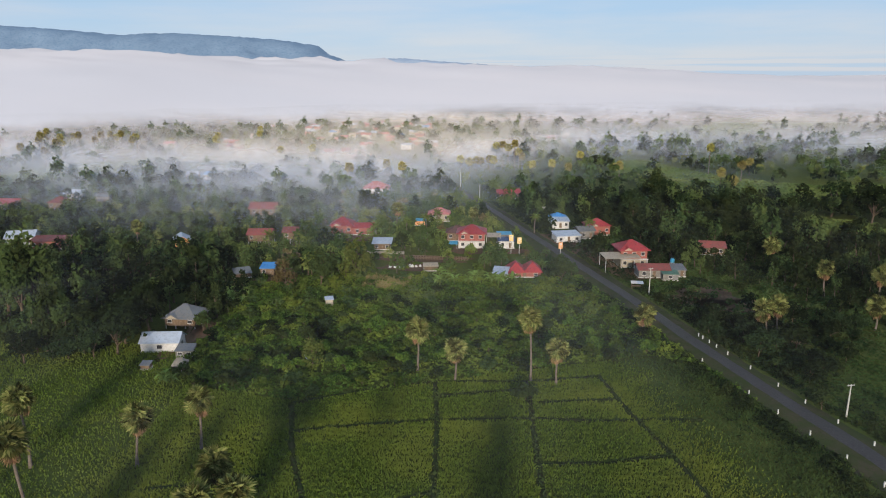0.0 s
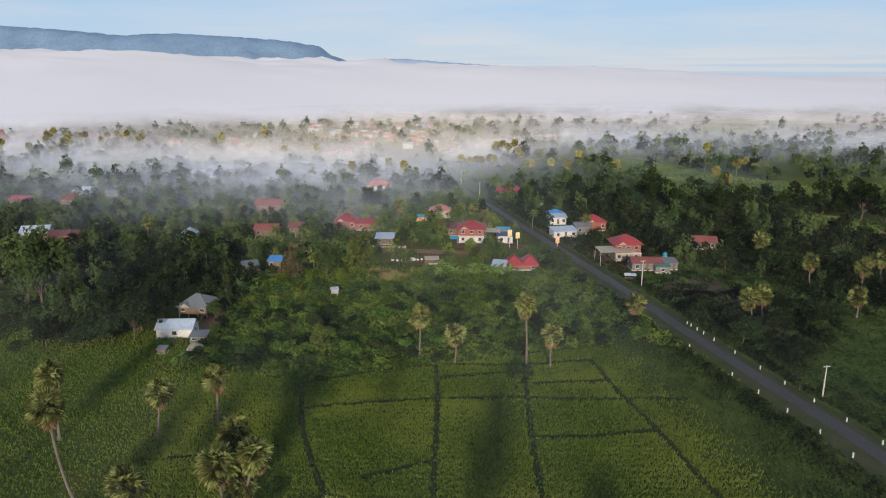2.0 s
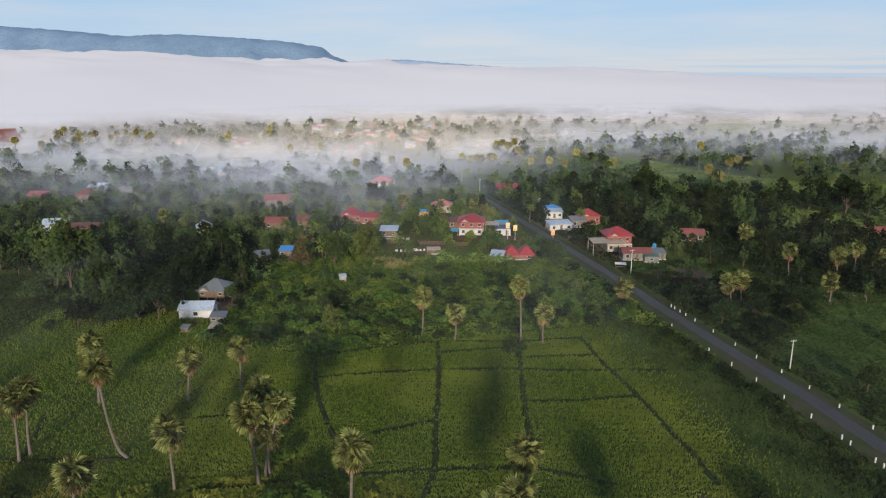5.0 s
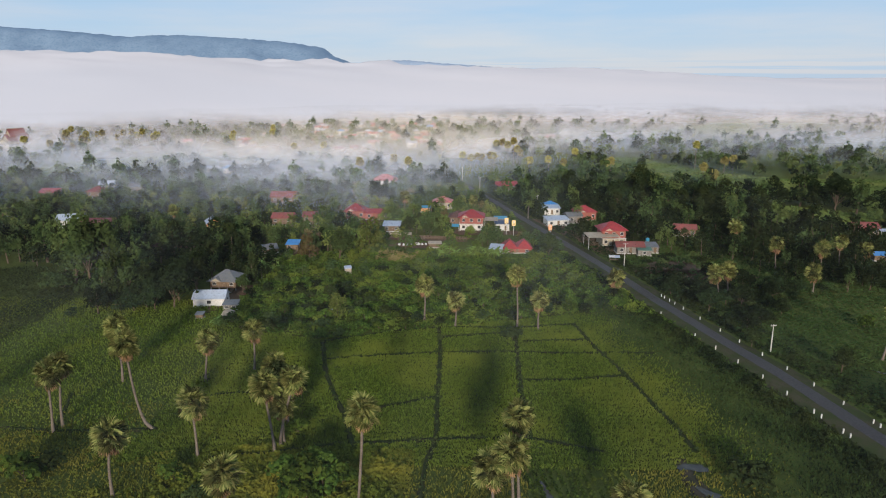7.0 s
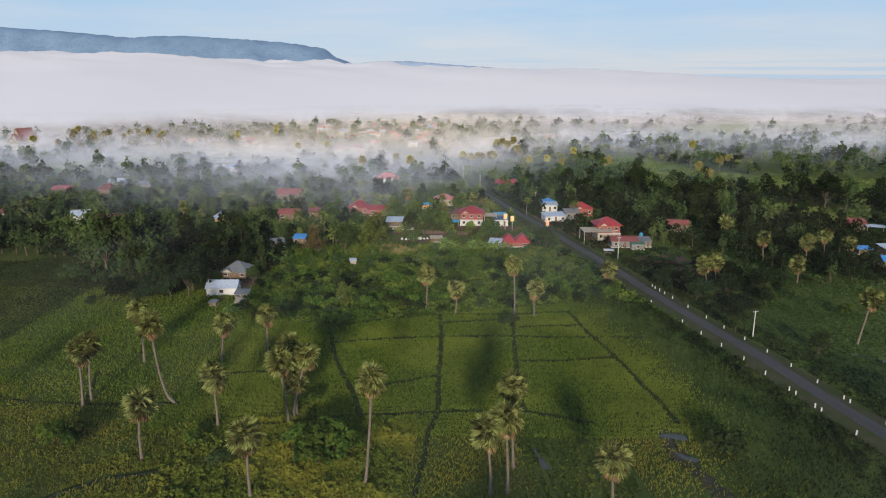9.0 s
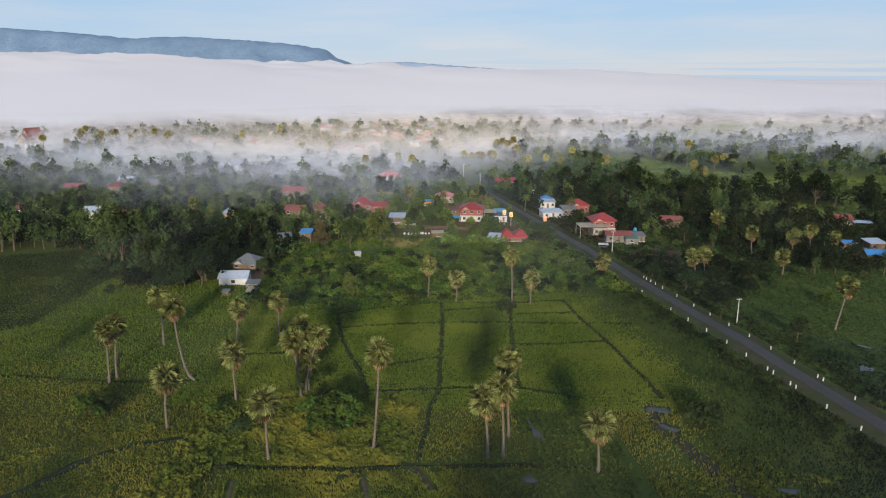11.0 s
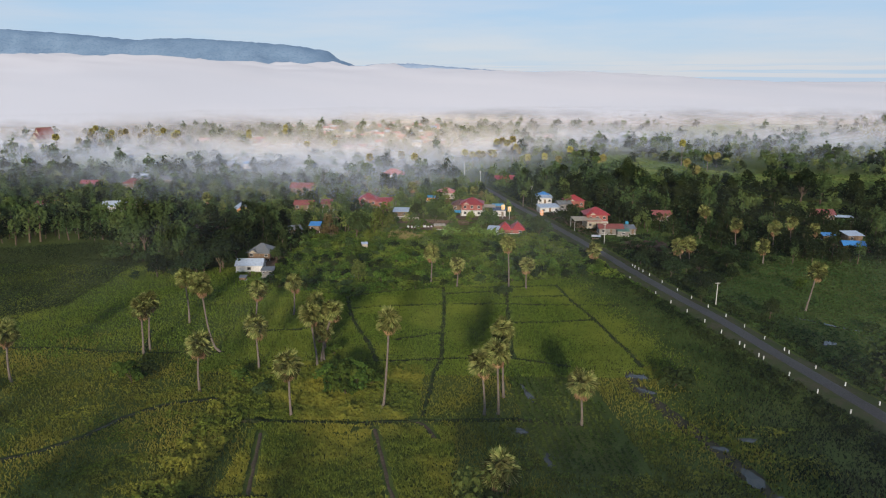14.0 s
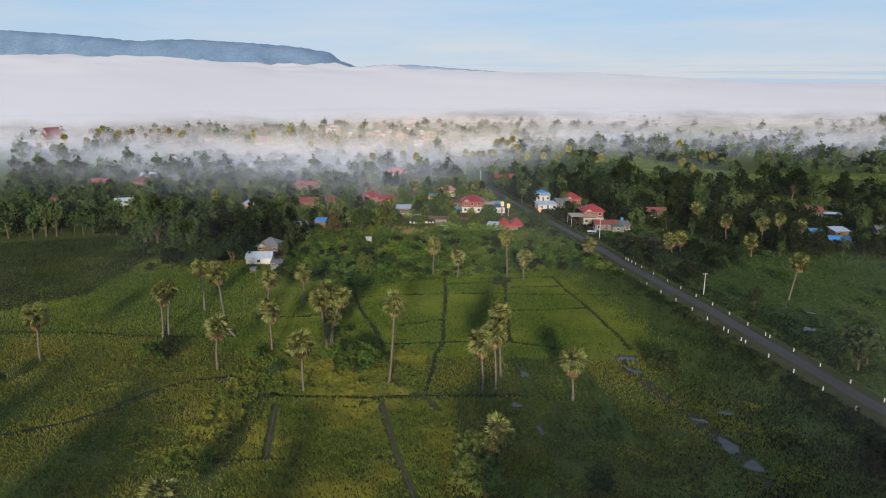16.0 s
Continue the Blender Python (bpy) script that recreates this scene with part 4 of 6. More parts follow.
# the misty far village
rng = np.random.default_rng(77)
FAR_PLACES = [(-118, 868), (-69, 675), (-46, 595), (-78, 513), (-67, 515), (-123, 609), (-180, 675), (-202, 594), (-260, 609), (-51, 838), (-108, 755), (-78, 706), (-171, 820), (113, 740), (88, 662), (-192, 590), (-150, 640), (-215, 640), (-95, 700), (-60, 712)]
kinds = [(RED, "red"), (ZN, "pale zinc"), (M["pink_roof"], "pink"), (M["blue_roof"], "blue"), (M["pink_roof"], "pink"), (RED, "red"), (M["tan_roof"], "tan"), (ZN, "pale zinc")]
for k in range(64):
    if k < len(FAR_PLACES):
        x, y = FAR_PLACES[k]
    else:
        x, y = rng.normal(-100, 62), rng.uniform(540, 900)
    mt, word = kinds[int(rng.integers(len(kinds)))]
    if any(math.hypot(x - o[0], y - o[1]) < o[2] + 5 for o in OCCUPIED):
        continue
    house("distant village house with a %s roof in the mist" % word, x, y, rng.uniform(-25, 25), rng.uniform(5, 9.5), rng.uniform(5, 7.5), rng.uniform(2.6, 4.6), ("gable", "hip", "gable")[k % 3], rng.uniform(1.3, 2.2), mt, (M["white"], M["cream"], M["coral"])[int(rng.integers(3))], panes=2, door=k % 2 == 0)


def pagoda(x, y):
    """The temple hall: a tiered steep red roof with cream gables over a columned base."""
    ob = thing("temple_hall", "cream temple hall with a steep tiered red roof in the mist", "temple", pose(x, y, 0, 0, 0, 62) @ Matrix.Scale(0.78, 4))
    OCCUPIED.append((x, y, 26))
    part("base", boxed(-17, -11, -0.3, 17, 11, 1.6, bevel=0.2), M["cream"], ob)
    part("wall", boxed(-12, -7, 1.6, 12, 7, 9), M["cream"], ob)
    for k in range(6):
        for s in (-1, 1):
            xk = -14 + 28 * k / 5
            part("column", boxed(xk - 0.4, s * 9 - 0.4, 1.6, xk + 0.4, s * 9 + 0.4, 8), M["white"], ob)
    for k, (w, d, z0, z1) in enumerate(((32, 21, 8.0, 13.0), (25, 15, 11.0, 18.0), (18, 10, 15.5, 24.0))):
        r = part("roof", prism(w, d, z0, z1, "x", 0.3), M["old_red"] if k else M["tan_roof"], ob)
        part("ridge_cap", boxed(-w / 2 - 0.6, -0.25, z1 - 0.1, w / 2 + 0.6, 0.25, z1 + 0.4), M["cream"], r)
        for s in (-1, 1):
            g = bmesh.new()
            fc = g.faces.new([g.verts.new(v) for v in ((s * (w / 2 - 0.3), -d / 2 + 0.4, z0), (s * (w / 2 - 0.3), d / 2 - 0.4, z0), (s * (w / 2 - 0.3), 0, z1 - 0.6))])
            ext = bmesh.ops.extrude_face_region(g, geom=[fc])
            bmesh.ops.translate(g, vec=Vector((-s * 0.4, 0, 0)), verts=[v for v in ext["geom"] if isinstance(v, bmesh.types.BMVert)])
            bmesh.ops.recalc_face_normals(g, faces=g.faces)
            part("gable", g, M["cream"], ob)


pagoda(-392, 560)

# ---- roadside things ----


def marker_post(x, y):
    ob = thing("marker_post", "short white concrete marker post beside the road", "post", pose(x, y, 0.05), "marker posts")
    part("shaft", boxed(-0.11, -0.11, -0.3, 0.11, 0.11, 0.86, bevel=0.02), M["white"], ob)
    part("cap", boxed(-0.125, -0.125, 0.86, 0.125, 0.125, 0.95, bevel=0.03), M["concrete"], ob)
    return ob


def along_road(y, off):
    d = (road_x(y + 3) - road_x(y - 3)) / 6
    n = math.hypot(1, d)
    return float(road_x(y)) + off / n, y - d * off / n


first_post = None
for off, ys_ in ((-4.4, (142.3, 126.7, 118.7, 110.9, 102.9, 95.1, 87.5, 85.6, 80.3, 78.6, 70.1, 61.8, 53.3, 44.8, 36, 28)),
                 (3.5, (155.8, 154.1, 151.4, 148.7, 144.5, 136.7, 128.2, 120.8, 113, 105.4, 97.6, 89.5, 82.2, 80.6, 72.1, 63.6, 55, 46.5, 38))):
    for y in ys_:
        px_, py_ = along_road(y - 0.3, off)
        if first_post is None:
            first_post = marker_post(px_, py_)
        else:
            copy_thing(first_post, pose(px_, py_, 0.05, random.uniform(-2, 2), random.uniform(-2, 2), random.uniform(-20, 20)))


def power_pole(x, y, h, turn=0):
    ob = thing("power_pole", "slender pale concrete power pole with a crossarm", "power pole", pose(x, y, 0, 0, 0, turn), "power poles")
    v, fc = tube([(0, 0, -0.3), (0, 0, h * 0.5), (0, 0, h)], (0.17, 0.14, 0.10), 8)
    hang(new("pole", mesh_of("pole", v, fc, M["concrete"])), ob)
    part("crossarm", boxed(-0.75, -0.06, h - 0.35, 0.75, 0.06, h - 0.23), M["concrete"], ob)
    for s in (-0.62, 0, 0.62):
        v, fc = tube([(s, 0, h - 0.23), (s, 0, h - 0.12), (s, 0, h - 0.02)], (0.03, 0.06, 0.02), 6)
        hang(new("insulator", mesh_of("insulator", v, fc, M["white"])), ob)
    OCCUPIED.append((x, y, 1.0))


for x, y, h in ((72.0, 116.6, 6.6), (55.0, 189.5, 8.0), (35.6, 284, 8.0), (10.2, 344, 8.0), (0.4, 389, 8.0), (-12.8, 431, 8.0)):
    power_pole(x, y, h, 13)


def sign_board(x, y, z, w, h, panel, word):
    ob = thing("sign_board", "upright %s roadside sign board on a post" % word, "sign board", pose(x, y, 0, 0, 0, 5), "sign boards")
    part("post", boxed(-0.09, -0.06, -0.3, 0.09, 0.06, z - h / 2), M["concrete"], ob)
    p = part("panel", boxed(-w / 2, -0.09, z - h / 2, w / 2, 0.09, z + h / 2, bevel=0.03), panel, ob)
    part("emblem", boxed(-w * 0.22, -0.11, z + h * 0.08, w * 0.22, -0.088, z + h * 0.34), M["white"], p)
    for k in range(3):
        part("line", boxed(-w * 0.34, -0.105, z - h * (0.10 + 0.12 * k), w * 0.34, -0.088, z - h * (0.05 + 0.12 * k)), M["cream"], p)
    OCCUPIED.append((x, y, 3.2))


sign_board(18.4, 236.5, 5.6, 1.5, 2.2, M["yellow"], "yellow")
sign_board(21.2, 235.0, 5.0, 1.5, 2.2, M["yellow"], "yellow")
sign_board(35.6, 233.5, 3.6, 1.4, 2.3, M["orange"], "orange")


def fence(x0, y0, x1, y1, h, gap, label):
    L = math.hypot(x1 - x0, y1 - y0)
    ob = thing("fence", label, "fence", pose(x0, y0, 0, 0, 0, math.degrees(math.atan2(y1 - y0, x1 - x0))), "fences")
    n = int(L / gap)
    me = None
    for k in range(n + 1):
        if me is None:
            p = part("picket", boxed(-0.09, -0.05, -0.2, 0.09, 0.05, h, bevel=0.02), M["wood"], ob)
            me = p.data
        else:
            p = hang(new("picket", me), ob)
        p.matrix_basis = pose(k * gap, 0, random.uniform(-0.15, 0.1), 0, random.uniform(-4, 4), 0)
    for z in (0.45 * h, 0.85 * h):
        part("rail", boxed(0, 0.05, z - 0.05, L, 0.11, z + 0.05), M["wood"], ob)


fence(-34.4, 229.6, 3.2, 225.7, 1.5, 0.55, "long brown picket fence before the gardens")
fence(45.6, 238, 51.8, 214, 1.4, 1.1, "sparse post fence along the villa's road front")
fence(-58, 232, -41, 229, 1.3, 0.6, "weathered brown picket fence in the yard")


def garden_wall(x0, y, x1):
    ob = thing("garden_wall", "low pale green plastered garden wall", "wall", pose(x0, y, 0))
    L = x1 - x0
    part("panel", boxed(0, -0.12, -0.2, L, 0.12, 0.7), M["cream"], ob)
    part("coping", boxed(-0.1, -0.2, 0.7, L + 0.1, 0.2, 0.8, bevel=0.03), M["cream"], ob)
    for k in range(4):
        part("pillar", boxed(L * k / 3 - 0.2, -0.22, -0.2, L * k / 3 + 0.2, 0.22, 1.0, bevel=0.03), M["cream"], ob)


garden_wall(-33, 235, -20)
house("small brown garden hut with a flat roof", -9.5, 214.5, 6, 4.4, 3, 1.5, "pent", 0.4, M["tan_roof"], M["wood"], panes=0, over=0.3, name="hut")


def sack(x, y, s, turn):
    """A slumped full sack, tied at the top."""
    v, fc = tube([(0, 0, -0.05), (0, 0, 0.12), (0.02, 0, 0.35), (0.03, 0.01, 0.55), (0.03, 0, 0.66), (0.03, 0, 0.75)], (0.34, 0.42, 0.40, 0.26, 0.08, 0.13), 9)
    ob = new("sack", mesh_of("sack", v, fc, M["white"]))
    ob.matrix_basis = pose(x, y, 0.02, 0, 0, turn) @ Matrix.Diagonal((s * 1.3, s, s, 1))
    tagged(ob, "full white sack standing in the garden", "sack", "sacks")


# sacks take the place of small white shapes of unknown kind
for k in range(9):
    sack(-23 + 1.25 * k + random.uniform(-0.4, 0.4), 216.6 + 0.25 * k + random.uniform(-0.8, 0.8), random.uniform(0.9, 1.35), random.uniform(0, 180))

# ---- sugar palms ----


def fan_leaf(name, seed, material, droop):
    """One fan leaf: a stalk and a pleated fan of narrow blades."""
    r = np.random.default_rng(seed)
    V, F = [], []
    V += [(-0.04, 0, 0), (0.04, 0, 0), (0.025, 0.72, 0.08), (-0.025, 0.72, 0.08)]
    F.append((0, 1, 2, 3))
    n = 17
    for k in range(n):
        an = radians(-118 + 236 * k / (n - 1))
        L = (0.86 - 0.16 * abs(an) / 2.06) * r.uniform(0.9, 1.08)
        hw = radians(7.0)
        base = np.array((0, 0.72, 0.08))

        def at(ang, rad, z):
            return base + np.array((math.sin(ang) * rad, math.cos(ang) * rad, z - droop * rad * rad * (0.6 + 0.4 * math.cos(ang))))
        i = len(V)
        tip = at(an, L, r.uniform(-0.06, 0.06))
        V += [tuple(base), tuple(at(an - hw, L * 0.62, -0.05)), tuple(tip), tuple(at(an + hw, L * 0.62, 0.07))]
        F.append((i, i + 1, i + 2, i + 3))
    return mesh_of(name, V, F, material)


LEAVES = [fan_leaf("fan_leaf", 200 + k, M["palm"], 0.18 + 0.10 * k) for k in range(3)]
DEAD = fan_leaf("dry_leaf", 210, M["dead_palm"], 0.55)
palm_rng = np.random.default_rng(5)


def leaf_poses(n, size, r):
    """A round head: leaves point to all sides, the old ones hang."""
    out = []
    for k in range(n):
        u = (k + 0.5) / n
        tilt = 84 - 138 * u + r.uniform(-9, 9)          # degrees above the level
        turn = k * 137.5 + r.uniform(-14, 14)
        out.append((pose(0, 0, 0.35 * (1 - u) * size, 0, 0, turn) @ pose(0, 0, 0, tilt, r.uniform(-55, 55), 0) @ Matrix.Scale(size * r.uniform(0.86, 1.1), 4), u))
    return out


def palm_trunk(h, lean, bend, r):
    zs = np.linspace(-0.3, h, 11)
    s = np.clip(zs / h, 0, 1)
    x = lean * s ** bend + 0.10 * np.sin(s * 5 + r.uniform(0, 6))
    y = 0.12 * np.sin(s * 4 + r.uniform(0, 6))
    rad = 0.20 + 0.16 * np.exp(-s * 9) + 0.03 * np.sin(s * 40) * 0.3
    return tube(np.stack([x, y, zs], axis=1), rad, 9), (x[-1], y[-1], h)


def sugar_palm(x, y, h, lean, size=1.6, bend=1.2, leaves=34, label="tall sugar palm with a round head of stiff fan leaves"):
    r = palm_rng
    ob = thing("sugar_palm", label, "palm tree", pose(x, y, 0), "sugar palms")
    hc = h - 0.25
    (v, fc), top = palm_trunk(hc, lean, bend, r)
    hang(new("trunk", mesh_of("trunk", v, fc, M["bark"])), ob)
    head = Matrix.Translation(top)
    for m, u in leaf_poses(leaves, size, r):
        q = hang(new("fan_leaf", LEAVES[int(r.integers(3))]), ob)
        q.matrix_basis = head @ m
    for k in range(9):
        q = hang(new("dry_leaf", DEAD), ob, "brown withered fan leaf" if k == 0 else "")
        q.matrix_basis = head @ pose(0, 0, -0.25, 0, 0, k * 40 + r.uniform(-15, 15)) @ pose(0, 0, 0, -62 + r.uniform(-14, 10), r.uniform(-30, 30), 0) @ Matrix.Scale(size * r.uniform(0.75, 0.95), 4)
    OCCUPIED.append((x, y, 0.8))
    return ob


# x, y, height of the crown's middle, lean to the east
NEAR_PALMS = [(-8.9, 134.9, 9.4, 0.1), (-0.8, 130.6, 6.8, 0), (14.7, 130.2, 13.8, -0.2), (19.9, 129.4, 7.4, 0.1), (-72, 75.7, 10.9, 0.6), (-54.2, 76.9, 16.3, -3.7), (-69.8, 96.8, 12, -0.1), (-52.5, 97.4, 8.7, 0.9),
              (-43.8, 102.5, 9.2, 0.4), (-43, 68, 9.8, 0), (-51.8, 56.9, 9.9, 0.7), (-30.6, 47.1, 10.3, -0.2), (-30.7, 69.9, 12.2, -0.8), (-30.2, 72, 12.4, 2.9), (-29.6, 72.8, 7.2, -0.3), (-31, 80.1, 11.1, -1.6), (-71.2, 77.5, 11.8, 0.6)]
MORE_PALMS = [(-14.3, 50.1, 18.1, 1.8), (5.4, 49.3, 10.3, -0.4), (8, 49.9, 12.2, -0.2), (9.4, 56.8, 14, -0.4), (23, 45.9, 8.1, -0.2), (7, 17.1, 8.2, -0.2), (-92.8, 60.2, 10.7, 0.1), (-38.8, 0.8, 6.9, 0.1),
              (73.9, 155.2, 7.4, -1.2), (77.4, 157.6, 7.8, -0.4), (44.7, 156.5, 5.5, 0.2), (104.7, 188.8, 8, -0.5), (102.5, 217.4, 7.8, -0.8), (103.8, 161.9, 6.1, -0.4), (114.8, 179.7, 8.7, -0.2), (124.7, 187.2, 9.4, -0.9)]
LAST_PALMS = [(132.9, 187.5, 6.6, -0.4), (94.6, 112, 11.3, 2), (-26.4, 279.6, 7.8, 0.1), (5.8, 277.8, 6.5, -0.1), (-121.3, 245.4, 7.3, 0.9)]
for p in NEAR_PALMS + MORE_PALMS + LAST_PALMS:
    far_off = p[1] > 140
    bend = 0.35 if abs(p[3]) > 3 or p[2] > 17 else 1.3
    word = "leaning" if abs(p[3]) > 1.7 else ("short" if p[2] < 7 else "tall")
    sugar_palm(*p, size=1.84 + palm_rng.uniform(-0.14, 0.16), bend=bend, leaves=36 if far_off else 56, label="%s sugar palm with a round head of stiff fan leaves" % word)

# Coconut palms by the houses.


def feather(seed):
    """One feather frond: an arched rib with two rows of narrow leaflets."""
    r = np.random.default_rng(seed)
    V, F = [], []
    n = 13
    rib = [np.array((0, 2.5 * t * (1 - 0.15 * t), 0.75 * t - 1.35 * t * t)) for t in np.linspace(0, 1, n)]
    for k in range(n - 1):
        a_, b_ = rib[k], rib[k + 1]
        i = len(V)
        V += [a_ + (-0.03, 0, 0), a_ + (0.03, 0, 0), b_ + (0.02, 0, 0), b_ + (-0.02, 0, 0)]
        F.append((i, i + 1, i + 2, i + 3))
        t = k / (n - 1)
        L = 0.72 * math.sin(math.pi * min(1, 0.18 + 0.85 * t)) + 0.08
        for s in (-1, 1):
            i = len(V)
            tip = b_ + np.array((s * L, 0.30, -0.28 - r.uniform(0, 0.12)))
            mid = (a_ + tip) / 2
            V += [a_, mid + (0, 0.08, 0.06), tip, mid + (0, -0.07, 0.02)]
            F.append((i, i + 1, i + 2, i + 3))
    return mesh_of("frond", V, F, M["leaf_pale"])


FRONDS = [feather(250 + k) for k in range(2)]


def coconut_palm(x, y, h, lean):
    r = palm_rng
    ob = thing("coconut_palm", "coconut palm with drooping feathery fronds near the houses", "palm tree", pose(x, y, 0), "coconut palms")
    (v, fc), top = palm_trunk(h, lean, 1.3, r)
    hang(new("trunk", mesh_of("trunk", v, fc, M["bark"])), ob)
    for k in range(20):
        q = hang(new("frond", FRONDS[k % 2]), ob)
        q.matrix_basis = Matrix.Translation(top) @ pose(0, 0, 0, 0, 0, k * 137.5 + r.uniform(-12, 12)) @ pose(0, 0, 0, 62 - 5.2 * k + r.uniform(-6, 6), r.uniform(-15, 15), 0) @ Matrix.Scale(r.uniform(0.9, 1.15), 4)
    OCCUPIED.append((x, y, 1.0))


for p in ((-1.3, 279.9, 6.6, 0.2), (-9.1, 276.5, 6.8, -0.3), (50.5, 261.5, 6.2, 0.3), (-70, 240.5, 5.6, 0.4), (-213, 240, 6.5, -0.3), (-21, 262, 6.0, 0.2), (-13, 266, 6.8, -0.4), (-98, 172, 5.2, 0.3), (30, 268, 6.5, 0.3), (-32, 254, 5.8, -0.2)):
    coconut_palm(*p)

# Palms beyond the village: one joined crown each.


def joined_crown(seed, n, size):
    r = np.random.default_rng(seed)
    pieces = []
    for m, u in leaf_poses(n, size, r):
        src = (LEAVES[int(r.integers(3))] if u < 0.86 else DEAD)
        co = np.empty(len(src.vertices) * 3, dtype=np.float32)
        src.vertices.foreach_get("co", co)
        A = np.array(m)
        v = co.reshape(-1, 3) @ A[:3, :3].T + A[:3, 3]
        pieces.append((v, np.arange(len(v)).reshape(-1, 4)))
    return mesh_of("crown", *joined(pieces), M["palm_sunlit"])


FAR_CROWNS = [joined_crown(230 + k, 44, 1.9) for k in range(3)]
FAR_PALMS_A = [(26.8, 494, 12.6), (29.7, 475, 15.3), (33.3, 469, 14), (37.1, 463, 17.2), (40.3, 469, 10.9), (42.6, 469, 8.2), (0.5, 457, 7.6), (6.2, 454, 6.1), (10.7, 455, 6.8), (14, 449, 7.1), (20.1, 463, 6.9), (22.6, 457, 7.2), (47.9, 449, 4.9), (59.9, 441, 6.6), (68.6, 431, 5.7), (81.6, 464, 9.6)]
FAR_PALMS_B = [(97.2, 431, 5.4), (100.8, 431, 6.8), (143.9, 362, 6), (184.7, 437, 7.9), (-297, 577, 14.4), (-288, 568, 12.7), (-251, 520, 14.7), (-324, 568, 13.2), (-304, 509, 14), (-356, 577, 13), (-183, 510, 15.7), (-174, 592, 13.2), (-321, 492, 11.6), (-295, 547, 12.3), (-270, 560, 12), (-312, 530, 11), (-340, 545, 12.5)]
FAR_PALMS_C = [(-325.5, 468, 17), (-318, 487, 12.7), (-339, 546, 16), (-351, 576, 17), (-305, 516, 17), (-308, 547, 16), (-290, 548, 16), (-294, 476, 11), (-274, 548, 17), (-253, 530, 16), (-199, 560, 14.5), (-179, 614, 16), (-127, 481, 11), (-107, 493, 11), (-62, 379, 12), (-43.6, 405, 11), (-33, 392, 11), (160, 440, 17), (145, 362, 7.7), (169, 411, 9.4), (143, 374, 10)]
for k, (x, y, h) in enumerate(FAR_PALMS_A + FAR_PALMS_B + FAR_PALMS_C):
    ob = thing("sugar_palm", "distant sugar palm rising from the mist", "palm tree", pose(x, y, 0, 0, 0, 40 * k), "sugar palms")
    (v, fc), top = palm_trunk(h - 0.2, palm_rng.uniform(-0.4, 0.4), 1.2, palm_rng)
    hang(new("trunk", mesh_of("trunk", v, fc, M["bark"])), ob)
    c = hang(new("crown", FAR_CROWNS[k % 3]), ob)
    c.location = top
    OCCUPIED.append((x, y, 0.8))

# ---- trees ----


def tree_arrays(seed, height, spread_, n, leaf, lobes=7, lift=0.26, flat=0.95, low=0.30):
    """Trunk with limbs, and leaf clumps gathered round the limb ends."""
    r = np.random.default_rng(seed)
    wood, C, N = [], [], []
    fork = height * lift
    trunk_r = 0.045 * height * 0.6
    lean = r.normal(0, 0.05, 2) * height
    wood.append(tube([(0, 0, -0.3), (lean[0] * 0.3, lean[1] * 0.3, fork * 0.5), (lean[0] * 0.6, lean[1] * 0.6, fork), (lean[0], lean[1], height * 0.75)], (trunk_r * 1.3, trunk_r, trunk_r * 0.8, trunk_r * 0.3), 6))
    share = r.dirichlet(np.full(lobes, 3.0))
    for k in range(lobes):
        an = 2 * math.pi * (k + r.uniform(-0.3, 0.3)) / max(lobes - 1, 1)
        rad = spread_ * (0.62 if k else 0.1) * r.uniform(0.7, 1.12)
        z = height * (r.uniform(low, 0.82) if k else 0.86)
        c = np.array((math.cos(an) * rad + lean[0], math.sin(an) * rad + lean[1], z))
        s = np.array((spread_ * 0.46, spread_ * 0.46, height * 0.19 * flat / 0.8)) * r.uniform(0.75, 1.2)
        wood.append(tube([(lean[0] * 0.6, lean[1] * 0.6, fork * r.uniform(0.8, 1.1)), c * (0.6, 0.6, 0.8), c], (trunk_r * 0.55, trunk_r * 0.35, 0.02), 5))
        m = max(6, int(n * share[k]))
        u = r.normal(size=(m, 3))
        u /= np.linalg.norm(u, axis=1)[:, None]
        u[:, 2] = np.where(u[:, 2] < -0.45, -u[:, 2], u[:, 2])
        q = r.uniform(0.55, 1.08, (m, 1)) ** 0.6
        # sub-clumps make the outline uneven
        lump = 1 + 0.26 * np.sin(u[:, :1] * 5 + k) * np.cos(u[:, 1:2] * 4 + 2 * k) + 0.20 * np.sin(u[:, 2:3] * 8 + k + 4 * u[:, :1])
        C.append(c + u * s * q * lump)
        N.append(u * (1 / s) * s.mean() + 0.55 * r.normal(size=(m, 3)) + (0, 0, 0.25))
    C, N = np.concatenate(C), np.concatenate(N)
    C[:, 2] = np.maximum(C[:, 2], 0.25)
    return joined(wood), cards(C, N, leaf * r.uniform(0.65, 1.35, len(C)), r)


def tree_thing(name, label, category, m, seed, leaf_mat, **kw):
    (wv, wf), (lv, lf) = tree_arrays(seed, **kw)
    ob = thing(name, label, category, m, "trees")
    hang(new("trunk", mesh_of("trunk", wv, wf, M["tree_bark"])), ob)
    hang(new("crown", mesh_of("crown", lv, lf, leaf_mat)), ob)
    return ob


